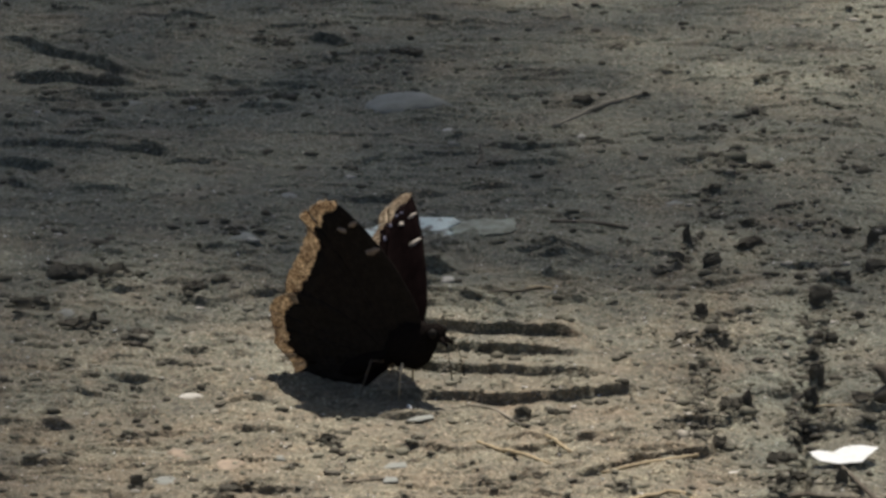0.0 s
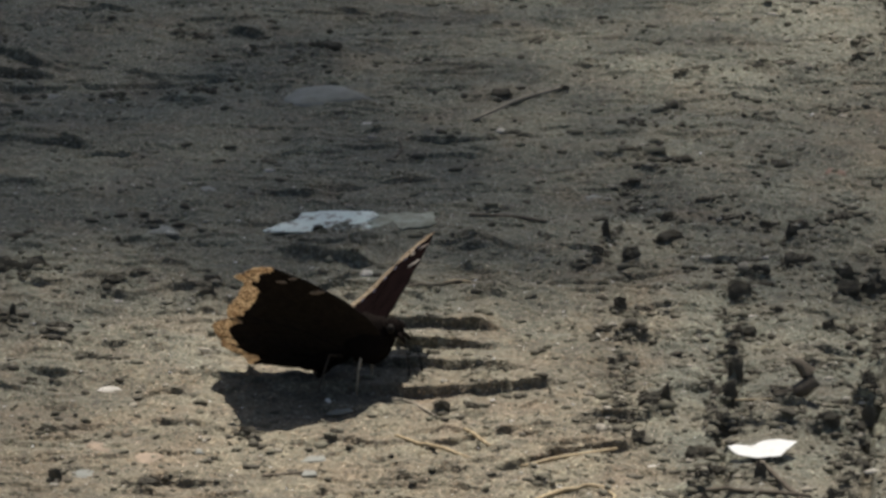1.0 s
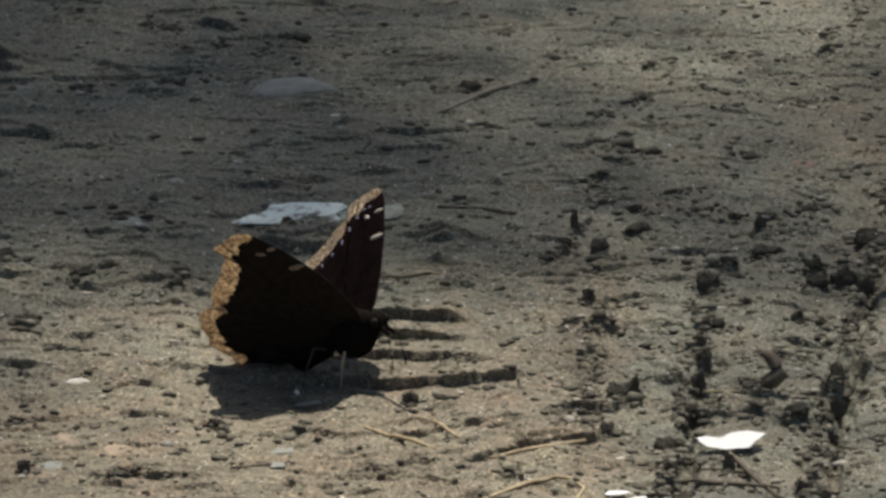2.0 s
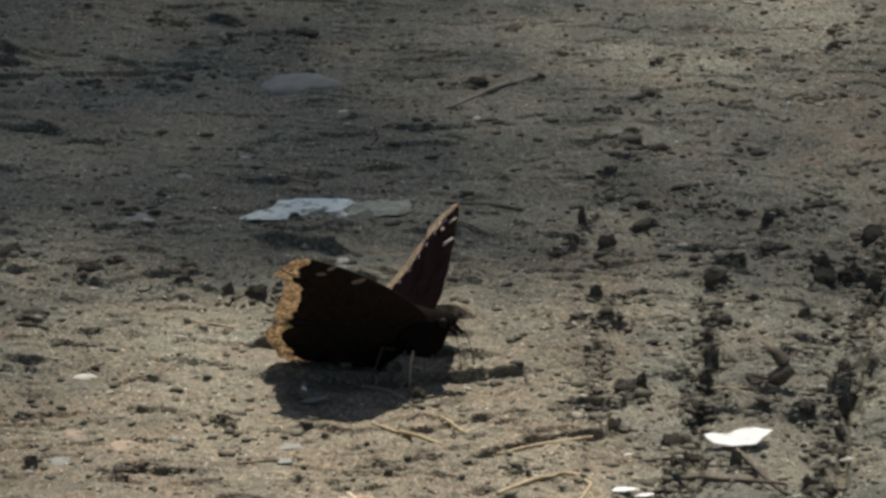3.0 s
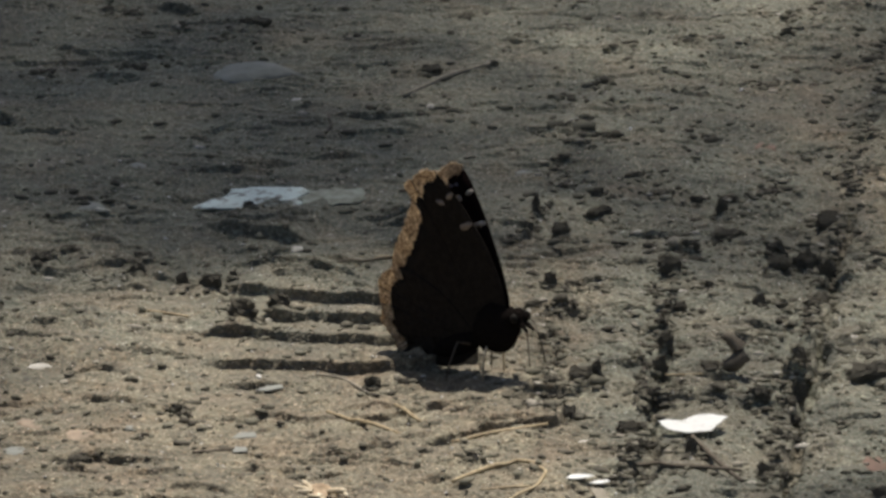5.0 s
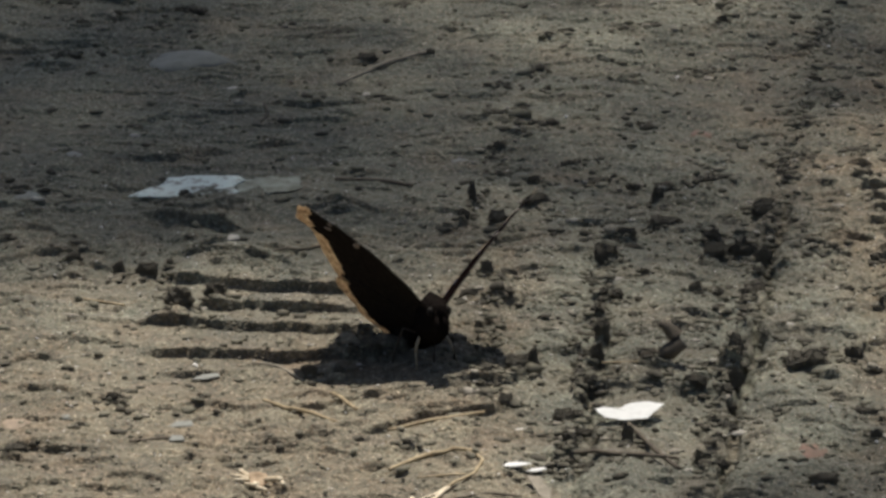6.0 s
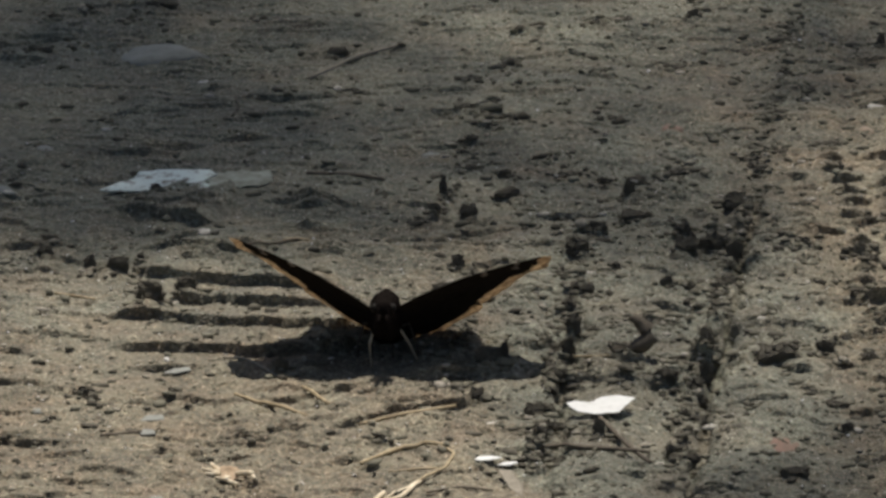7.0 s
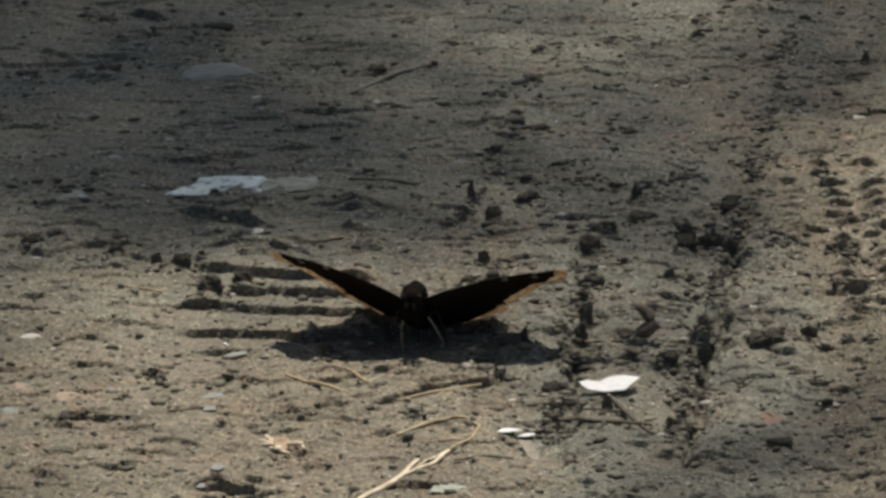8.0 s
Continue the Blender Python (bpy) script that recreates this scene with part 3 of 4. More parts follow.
clod(-45.7, -128.1, 1.2, 1.2, 0.7)
clod(-75.7, 129.0, 3.7, 2.0, 1.2)
clod(-64.8, -11.7, 3.9, 2.2, 1.2)
clod(-50.0, -13.5, 4.5, 2.5, 1.1)
clod(-77.5, -109.1, 4.2, 2.3, 1.1)
clod(-69.2, -13.8, 3.4, 1.9, 0.9)
clod(-92.0, -63.2, 3.3, 1.8, 0.8)
clod(-82.4, -77.9, 2.7, 1.5, 0.7)


def clod_line(x0, y0, x1, y1, count, size):
    """Clods pressed up along the edge of a tyre track."""
    for k in range(count):
        t = (k + dice.uniform(0, 0.8)) / count
        w = size * dice.uniform(0.55, 1.35)
        clod(x0 + (x1 - x0) * t + dice.gauss(0, 1.0), y0 + (y1 - y0) * t, w, w * dice.uniform(0.7, 1.3), w * dice.uniform(0.35, 0.65))


def spoil(x0, y0, x1, y1, wide, tall):
    """A low broken ridge of mud squeezed up beside a tyre track (mm)."""
    X, Y = np.meshgrid(GX * 1000, GY * 1000)
    long = math.hypot(x1 - x0, y1 - y0)
    s = ((X - x0) * (x1 - x0) + (Y - y0) * (y1 - y0)) / long
    d = ((X - x0) * (y1 - y0) - (Y - y0) * (x1 - x0)) / long + 1.1 * SWELL + 0.6 * FRAY
    lumps = np.clip(0.35 + 0.8 * WOBBLE + 0.55 * FRAY, 0, 1.3)
    LAND[:] += 0.001 * tall * np.exp(-np.clip(np.abs(d / wide), 0, 9) ** 3) * lumps * (s > 0) * (s < long)


# the edges of the tyre tracks: ends in mm, number of clods, their size
TRACKS = ((42, -160, 49, -70, 14, 2.6), (49, -70, 58, -2, 11, 2.4), (67, -158, 78, -76, 15, 2.3), (78, -76, 90, 17, 12, 2.2),
          (27, -2, 40, 80, 7, 2.0), (40, 80, 47, 125, 3, 1.5), (28, -118, 33, -30, 11, 1.7), (97, 60, 112, 170, 5, 1.5), (92, 17, 97, 60, 4, 1.8))
for run in TRACKS:
    spoil(*run[:4], 1.6, 1.15 if run[1] < -20 else 0.6)
for run in TRACKS:
    clod_line(*run)
build_ground()


# ---- crumbs ----
def heights(x, y):
    i = np.clip(np.searchsorted(GX, x), 0, len(GX) - 1)
    j = np.clip(np.searchsorted(GY, y), 0, len(GY) - 1)
    return LAND[j, i]


def crumb_mesh(name, x, y, w, material, label, rng):
    """Many small uneven lumps of width w at x, y, as one mesh."""
    bm = bmesh.new()
    bmesh.ops.create_icosphere(bm, subdivisions=1, radius=0.5)
    base = np.array([v.co[:] for v in bm.verts])
    tris = np.array([[v.index for v in f.verts] for f in bm.faces])
    bm.free()
    n = len(x)
    size = np.stack([w * rng.uniform(0.9, 2.4, n), w * rng.uniform(0.8, 1.5, n), w * rng.uniform(0.5, 1.0, n)], 1)
    p = base[None] * rng.uniform(0.45, 1.35, (n, len(base), 1)) * size[:, None, :]
    a = rng.normal(0, 0.5, n)
    ca, sa = np.cos(a)[:, None], np.sin(a)[:, None]
    p = np.stack([p[..., 0] * ca - p[..., 1] * sa, p[..., 0] * sa + p[..., 1] * ca, p[..., 2]], -1)
    z = heights(x, y)
    p += np.stack([x, y - 0.3 * z, z + 0.2 * size[:, 2]], 1)[:, None, :]
    faces = (tris[None] + (np.arange(n) * len(base))[:, None, None]).reshape(-1, 3)
    me = mesh_of(name, p.reshape(-1, 3).tolist(), faces.tolist(), material)
    tagged(new(name, me), label, "soil", kind="stuff")


def build_crumbs(count):
    """Loose crumbs and grit all over the near ground, and darker ones broken from the clods and track edges."""
    rng = np.random.RandomState(12)
    x, y = rng.uniform(-0.138, 0.148, 2 * count), rng.uniform(-0.212, 0.236, 2 * count)
    strip = np.exp(-((x - 0.062 - 0.10 * (y + 0.05)) / 0.028) ** 2) + np.exp(-((x - 0.118) / 0.02) ** 2)
    keep = rng.rand(2 * count) < (0.45 + 0.5 * strip) * (1 - 0.45 / (1 + np.exp(-(y - 0.0) / 0.02)))
    x, y = x[keep][:count], y[keep][:count]
    w = np.minimum(0.00036 * np.exp(rng.normal(0, 0.5, len(x))), 0.0016)
    w = np.where(rng.rand(len(x)) < 0.05, rng.uniform(0.0009, 0.0019, len(x)), w)
    crumb_mesh("soil_crumbs", x, y, w, crumb_material("crumbs", 1.0), "loose crumbs of dry soil and pale grit", rng)
    along = []
    for x0, y0, x1, y1, many, big in TRACKS:
        m = int((1.4 if y0 < -20 else 0.5) * math.hypot(x1 - x0, y1 - y0))
        s = rng.rand(m)
        along.append(np.stack([x0 + (x1 - x0) * s + rng.normal(0, 1.5, m), y0 + (y1 - y0) * s], 1) / 1000)
    for cx, cy, cw in CLOD_PLACES:
        m = int(3 + 2200 * cw)
        along.append(np.stack([cx + rng.normal(0, 0.6 * cw, m), cy + rng.normal(0, 0.5 * cw, m) - 0.2 * cw], 1))
    along = np.concatenate(along)
    w = 0.0009 * np.exp(rng.normal(0, 0.35, len(along)))
    crumb_mesh("clod_crumbs", along[:, 0], along[:, 1], w, crumb_material("clod_crumbs", 0.92), "dark crumbs broken from clods of mud", rng)
    x, y = rng.uniform(-0.138, 0.148, 900), rng.uniform(-0.212, 0.06, 900)
    crumb_mesh("sand_grains", x, y, rng.uniform(0.0002, 0.00044, 900), QUARTZ, "scattered glinting white grains of sand", rng)


def crumb_material(name, shade):
    """Soil crumbs, each of its own tone; shade below 1 for moister soil."""
    m = Mat(name)
    tones = ((0.0, (0.077, 0.070, 0.053)), (0.35, (0.128, 0.119, 0.09)), (0.7, (0.18, 0.172, 0.128)), (0.9, (0.25, 0.24, 0.18)), (0.97, (0.36, 0.33, 0.27)), (1.0, (0.6, 0.57, 0.5)))
    col = m.ramp(m.island(), *[(at, tuple(c * shade for c in tone)) for at, tone in tones])
    n = m.noise(1600, 3)
    return m.done(m.mix(m.ramp(n, (0.4, 0.0), (0.7, 0.5)), col, (0.05, 0.042, 0.033)), 0.85, m.bump(n, 0.5, 0.0003), 0.3)


build_crumbs(26000)


# ---- stones, flakes, straws ----
def stone(name, x, y, w, d, h, material, label, seed, turn=0.0, rise=-0.36):
    """A worn pebble; sizes in mm, rise: the share of its height at which its middle lies over the ground."""
    bm = blob((w / 1000, d / 1000, h / 1000), seed, 0.3, 3, 1.3)
    me = bpy.data.meshes.new(name)
    bm.to_mesh(me)
    bm.free()
    me.materials.append(material)
    me.shade_smooth()
    ob = new(name, me)
    ob.matrix_basis = pose(x / 1000, y / 1000, height(x / 1000, y / 1000) + rise * h / 1000, 0, 0, turn)
    return tagged(ob, label, "pebble", "pebbles")


stone("pebble", -30, 126, 18, 16, 5.0, STONE_GREY, "smooth flat grey pebble sunk in the mud", 3, 6, -0.27)
stone("pebble", -20.6, 107.5, 3.2, 3.0, 1.3, STONE_PALE, "small white pebble on the mud", 5)
stone("pebble", -67.5, -81, 5.8, 3.6, 1.1, STONE_PALE, "pale elongated sliver of stone", 7, 5)
stone("pebble", -58, -123, 6.6, 10, 1.8, STONE_PINK, "flat pinkish pebble pressed in the mud", 8)
stone("pebble", -67.5, -119, 5, 7, 1.6, STONE_PINK, "pinkish orange pebble in the mud", 9, 20)
stone("pebble", -69.8, -133, 7.5, 8, 1.8, STONE_GREY, "flat pale grey pebble in the mud", 10)
stone("pebble", -41, 72, 2.6, 1.6, 0.8, STONE_PALE, "tiny white stone chip", 11)
stone("pebble", -19.6, -9, 2.8, 3.4, 1.3, STONE_PALE, "small pale pebble beside a lug print", 12)
stone("pebble", 27.5, 52, 4.8, 8, 1.8, STONE_GREY, "flat grey pebble in the mud", 13)
stone("pebble", 78, 69.5, 4.6, 7, 1.6, STONE_RED, "dull red pebble in the mud", 14)
stone("pebble", 87.8, -139, 6.2, 10, 1.4, STONE_RED, "flat reddish stone in the mud", 15)
stone("pebble", 122.4, 88, 3.4, 4.0, 2.2, STONE_PALE, "white rounded pebble on the mud", 16)
stone("pebble", 34.9, -131, 3.2, 3.0, 0.9, STONE_PALE, "pale flat stone chip", 17)
stone("pebble", -103, 30, 2.6, 3.4, 2.4, STONE_PALE, "pale bluish pebble standing on the mud", 18)
stone("pebble", -89.5, 131, 5, 6, 1.6, STONE_GREY, "flat grey pebble in the shaded mud", 19)
stone("pebble", -94.7, -29, 3.8, 5, 2.0, STONE_GREY, "grey pebble beside a clod", 20)
stone("pebble", -100, 26.5, 2.4, 1.2, 0.6, STONE_PALE, "thin pale stone chip", 22)
stone("pebble", -53, 53, 5, 8, 1.5, STONE_GREY, "flat grey pebble in the shaded mud", 23)
stone("pebble", -62, 22, 6, 9, 1.6, STONE_GREY, "flat bluish grey pebble in the shaded mud", 24)
stone("pebble", -49, -123, 2.0, 2.6, 0.9, STONE_GREY, "small rounded grey pebble in mud", 25)
stone("pebble", 119, 70, 4, 5, 1.5, STONE_PINK, "brownish pebble at the edge of the track", 26)


def sparkle(x, y, w, up=0.6):
    ob = new("quartz_grain", bpy.data.meshes.new("quartz_grain"))
    bm = bmesh.new()
    bmesh.ops.create_icosphere(bm, subdivisions=1, radius=w / 2000)
    for v in bm.verts:
        v.co.z *= 0.8
        v.co *= dice.uniform(0.75, 1.15)
    bm.to_mesh(ob.data)
    bm.free()
    ob.data.materials.append(QUARTZ)
    ob.matrix_basis = pose(x / 1000, y / 1000, height(x / 1000, y / 1000) + up * w / 2000, dice.uniform(0, 90), 0, dice.uniform(0, 360))
    tagged(ob, "glinting white grain of quartz on the mud", "grain", "quartz grains")


sparkle(-25.7, -92, 1.3)
sparkle(-25.3, -95, 0.8)
sparkle(75.4, 118, 0.9)
sparkle(50.1, 81, 0.7)
sparkle(72.3, 20.7, 0.8)
sparkle(92.8, -118, 0.7)
sparkle(109.5, 137.6, 0.9)
sparkle(2, -19, 0.7)
sparkle(2.4, -10.0, 0.8)
sparkle(-0.9, -36.5, 0.7)
sparkle(57, -99, 0.6)
sparkle(100, -136, 0.7)
sparkle(-100, -60, 0.6)
sparkle(-80, -118, 0.7)


def flake(name, x, y, outline, thick, material, label, category, turn=0.0, cup=0.0, tilt=0.0, lift=0.5):
    """A thin uneven plate: outline is a function of the angle giving a radius (mm) in x and y."""
    n = 120
    bm = bmesh.new()
    layers = []
    for top in (1, 0):
        rings = []
        for r in (0.0, 0.35, 0.65, 0.88, 0.97, 1.0):
            ring = []
            for k in range(n if r else 1):
                a = 2 * math.pi * k / n
                px, py = outline(a)
                z = cup * (r ** 2) + 0.12 * noise.noise(Vector((px * r * 0.25, py * r * 0.25, 3.3)))
                edge = thick * (0.5 if r < 0.95 else 0.25 if r < 1 else 0.0)
                ring.append(bm.verts.new((px * r / 1000, py * r / 1000, (z + (edge if top else -edge)) / 1000)))
            rings.append(ring)
        layers.append(rings)
    for rings, flip in ((layers[0], False), (layers[1], True)):
        for k in range(n):
            tri = (rings[0][0], rings[1][k], rings[1][(k + 1) % n])
            bm.faces.new(tri[::-1] if flip else tri)
            for a, b in zip(rings[1:], rings[2:]):
                quad = (a[k], b[k], b[(k + 1) % n], a[(k + 1) % n])
                bm.faces.new(quad[::-1] if flip else quad)
    bmesh.ops.remove_doubles(bm, verts=bm.verts, dist=1e-6)
    me = bpy.data.meshes.new(name)
    bm.to_mesh(me)
    bm.free()
    me.materials.append(material)
    me.shade_smooth()
    ob = new(name, me)
    ob.matrix_basis = pose(x / 1000, y / 1000, height(x / 1000, y / 1000) + lift / 1000, tilt, 0, turn)
    return tagged(ob, label, category)


def corner_outline(corners, ragged, seed):
    """An outline through corners (mm about the middle), star-shaped, with ragged edges."""
    pts = [Vector(c) for c in corners]

    def shape(a):
        way = Vector((math.cos(a), math.sin(a)))
        best = 0.5
        for p, q in zip(pts, pts[1:] + pts[:1]):
            e = q - p
            den = way.x * e.y - way.y * e.x
            if abs(den) < 1e-9:
                continue
            r, s = (p.x * e.y - p.y * e.x) / den, (p.x * way.y - p.y * way.x) / den
            if r > 0 and -1e-6 <= s <= 1 + 1e-6:
                best = max(best, r)
        best += ragged * noise.noise(Vector((way.x * 4, way.y * 4, seed))) + 0.5 * ragged * noise.noise(Vector((way.x * 13, way.y * 13, seed)))
        return best * way.x, best * way.y
    return shape


petal_outline = corner_outline([(-6.4, 1.2), (-4.8, 2.0), (-2.0, 1.2), (0.4, 3.7), (3.8, 4.3), (6.7, 3.2), (4.6, -0.5), (3.4, -3.3), (-0.8, -4.2), (-4.8, -2.8)], 0.25, 1.0)
shard_outline = corner_outline([(-13.0, -6.0), (-9.2, -1.2), (-6.5, 0.4), (-4.8, 6.2), (2, 7.4), (9.5, 7.0), (11.5, 4.5), (8.6, 0.6), (9.8, -3.6), (6.0, -8.2), (-0.4, -7.2), (-6.5, -6.8)], 0.5, 2.0)


def small_outline(w, d, seed):
    def shape(a):
        k = 1 + 0.5 * noise.noise(Vector((math.cos(a) * 1.6, math.sin(a) * 1.6, seed)))
        return w / 2 * math.cos(a) * k, d / 2 * math.sin(a) * k
    return shape


flake("white_petal", 55.0, -125.6, petal_outline, 0.35, PETAL, "clean white petal lying flat beside the track", "petal", 0, 0.35, 6, 1.2)
flake("pale_shard", -28.4, 27.0, shard_outline, 0.8, SHARD, "flat bluish white shard speckled with mud", "shard", 0, 0.1, 2, 0.6)
flake("mud_caked_shard", -13.0, 27.6, corner_outline([(-7, 6.0), (6.5, 7.0), (7.5, -1.0), (1.0, -4.5), (-6.5, -3.5)], 1.6, 4.0), 0.4, CAKED, "flat grey shard caked with dried mud", "shard", 0, 0.1, 1, 0.35)
flake("white_flake", 33.5, -155.2, corner_outline([(-2.6, -0.7), (-1.6, 1.1), (1.2, 0.9), (2.7, 0.3), (1.4, -0.7), (-1.0, -1.2)], 0.3, 6.0), 0.25, PETAL, "thin white petal scrap on the mud", "petal", 0, 0.1, 2, 0.6)
flake("white_flake", 36.9, -155.6, corner_outline([(-1.9, -0.7), (-0.6, 0.5), (1.8, 1.0), (1.9, 0.1), (0.4, -0.9)], 0.25, 7.0), 0.25, PETAL, "narrow white petal scrap beside another", "petal", 0, 0.1, 2, 0.6)
flake("glassy_flake", 20.4, -189.0, corner_outline([(-3.8, -1.4), (-3.0, 2.2), (1.0, 2.6), (3.8, 1.6), (3.2, -2.0), (-0.5, -2.8)], 0.8, 8.0), 0.2, CAKED, "pale translucent flake pressed in the mud", "flake", 0, 0.1, 1, 0.15)
flake("stone_flake", -23.6, -99.4, corner_outline([(-2.6, -1.2), (-0.6, 1.0), (2.4, 1.8), (2.8, 0.2), (0.2, -1.4)], 0.3, 9.0), 0.3, STONE_GREY, "thin pale sliver beside glinting grains", "flake", 0, 0.1, 2, 0.5)
flake("stone_flake", -25.9, -185.2, corner_outline([(-1.5, -0.6), (-0.9, 1.4), (1.0, 1.6), (1.6, -0.2), (0.3, -1.3)], 0.3, 11.0), 0.6, STONE_GREY, "pale flat stone flake in the mud", "flake", 0, 0.1, 8, 0.7)
flake("stone_flake", -28.3, -189.4, corner_outline([(-2.0, -0.8), (-1.2, 1.2), (1.6, 1.4), (2.1, -0.4)], 0.3, 12.0), 0.6, STONE_GREY, "grey flat stone flake in the mud", "flake", 0, 0.1, 6, 0.6)
flake("stone_flake", -28.4, -137.2, corner_outline([(-1.4, -0.8), (-0.8, 1.6), (1.3, 1.4), (1.5, -0.6)], 0.3, 13.0), 0.5, STONE_GREY, "small bluish grey stone flake in the mud", "flake", 0, 0.1, 6, 0.5)
flake("stone_flake", -27.6, -126.8, corner_outline([(-2.4, -1.2), (-1.0, 1.8), (1.8, 1.6), (2.4, -0.8)], 0.4, 14.0), 0.4, STONE_GREY, "pale mud-stained flake pressed in the ground", "flake", 0, 0.1, 3, 0.3)


def straw(name, points, radius, material, label, category, lift=0.4, tip=0.6):
    """A stalk along points (mm) on the ground."""
    pts = [Vector((x / 1000, y / 1000, 0)) for x, y in points]
    line = []
    for a, b in zip(pts, pts[1:]):
        for k in range(6):
            line.append(a.lerp(b, k / 6))
    line.append(pts[-1])
    line = [line[0]] + [(line[i - 1] + 2 * line[i] + line[i + 1]) / 4 for i in range(1, len(line) - 1)] + [line[-1]]
    hs = [height(p.x, p.y) for p in line]
    n = len(line)
    for k, p in enumerate(line):
        around = hs[max(0, k - 4):k + 5]
        p.z = (sum(around) / len(around) * 0.5 + max(around) * 0.5) + (lift * radius) / 1000
        p.x += 0.0002 * noise.noise(Vector((k * 0.7, 2.0, points[0][0])))
    radii = [radius / 1000 * (tip + (1 - tip) * math.sin(math.pi * (0.15 + 0.7 * k / (n - 1)))) for k in range(n)]
    bm = tube(line, radii, 8)
    me = bpy.data.meshes.new(name)
    bm.to_mesh(me)
    bm.free()
    me.materials.append(material)
    me.shade_smooth()
    return tagged(new(name, me), label, category)


straw("straw", [(-12.5, -112.6), (-6, -121), (1.1, -130.6)], 0.42, STRAW, "dry tan straw lying on the mud", "straw")
straw("straw", [(0.1, -110.9), (4.8, -122.8)], 0.40, STRAW, "short dry straw beside a longer one", "straw")
straw("straw", [(10.5, -133.9), (18.3, -128.9), (28.3, -123.8)], 0.42, STRAW, "dry tan straw along a ridge of mud", "straw")
straw("straw", [(1.5, -200.0), (3.4, -194.9), (8.8, -187.4), (10.9, -183.8), (14.5, -172.0)], 0.62, STRAW_PALE, "thick split end of a pale dry straw on the mud", "straw")
straw("straw", [(10.2, -184.6), (14.4, -178.9), (17.2, -175.5), (21.1, -164.4)], 0.46, STRAW_PALE, "pale dry straw with a bent tip on the mud", "straw")
straw("straw", [(13.2, -176.6), (15.8, -171.4), (18.6, -168.8), (21.3, -163.0)], 0.26, STRAW_PALE, "thin pale splinter of dry straw", "straw")
straw("straw", [(20.4, -165.4), (25.8, -159.4), (27.4, -152.4), (26.2, -149.0)], 0.34, STRAW, "hooked thin dry straw on the mud", "straw")
straw("straw", [(10.5, -155.4), (14.0, -150.8), (17.6, -145.4), (22.5, -144.4), (26.6, -147.6)], 0.46, STRAW, "arched tan dry straw on the mud", "straw")
straw("straw", [(15.5, -160.4), (21, -158.6), (24.5, -158.2)], 0.24, STRAW, "thin dull dry straw on the mud", "straw")
straw("twig", [(22.0, -171.5), (28, -168.8), (34, -169.6)], 0.28, TWIG, "thin dark rootlet beside dry straw", "twig")
straw("root_fibre", [(-14.9, -89.5), (-9.8, -93.4), (-5.2, -102.3)], 0.3, TWIG_PALE, "thin pale curved root fibre on the mud", "root")
straw("twig", [(-13.2, -23.9), (-9.4, -19.6), (-4.9, -15.7), (-0.4, -12.2)], 0.3, TWIG, "thin crooked dark twig on the mud", "twig", 1.0)
straw("straw", [(-3.8, -13.2), (-0.6, -11.6), (1.4, -12.2)], 0.5, STRAW, "short flat stub of straw beside a twig", "straw")
straw("straw", [(51, -95), (58, -95.5)], 0.28, STRAW, "thin pale straw fragment", "straw")
straw("twig", [(1.9, 107.5), (11.8, 123.8), (21.1, 133.2)], 0.55, TWIG_PALE, "weathered grey twig on the mud", "twig")
straw("twig", [(54.6, -131.2), (58.3, -142.8), (62.9, -154.2)], 0.48, TWIG, "thin dark twig beside a white petal", "twig", 1.2)
straw("twig", [(41.5, -150.5), (51, -147.5), (63, -149)], 0.42, TWIG, "thin dark rootlet across the mud", "twig", 1.2)
straw("twig", [(-37, -138), (-32, -137), (-28, -135.5)], 0.32, TWIG, "short dark twig on the mud", "twig")
straw("twig", [(-14, 96), (-13.2, 88), (-14.5, 81)], 0.3, TWIG, "small crooked dark twig", "twig")
straw("twig", [(1, 34), (10, 33), (17, 30)], 0.4, TWIG, "dark twig half sunk in mud", "twig")
straw("twig", [(-48, -49), (-40, -53)], 0.3, STRAW, "short brown stalk on the mud", "straw")
# a tuft of broken wood fibres
for x0, y0, x1, y1, r in ((-18, -160, -13, -166, 0.45), (-16.5, -158.5, -13.5, -167, 0.5), (-12, -165, -8.8, -167, 0.6), (-15.5, -165.5, -11.5, -168.5, 0.4),
                          (-10.5, -163.5, -8.5, -168.5, 0.45), (-17.5, -163, -15, -164.2, 0.35)):
    straw("wood_splinter", [(x0, y0), ((x0 + x1) / 2 + 0.4, (y0 + y1) / 2), (x1, y1)], r, STRAW_PALE, "pale splinter of broken wood on the mud", "splinter", 1.6, 0.5)
flake("wood_chip", -13.2, -165, small_outline(4.2, 3.0, 5.0), 0.5, CHIP, "splintered pale wood chip among wood fibres", "wood chip", 20, 0.3, 40, 1.3)
flake("wood_chip", 37.1, -164.2, corner_outline([(-2.0, 5.0), (0.2, 4.4), (2.4, -2.0), (2.2, -6.0), (0.4, -4.5), (-1.0, 0.5)], 0.5, 8.0), 0.4, TWIG_PALE, "narrow dull tan wood chip on the mud", "wood chip", 0, 0.3, 8, 0.6)


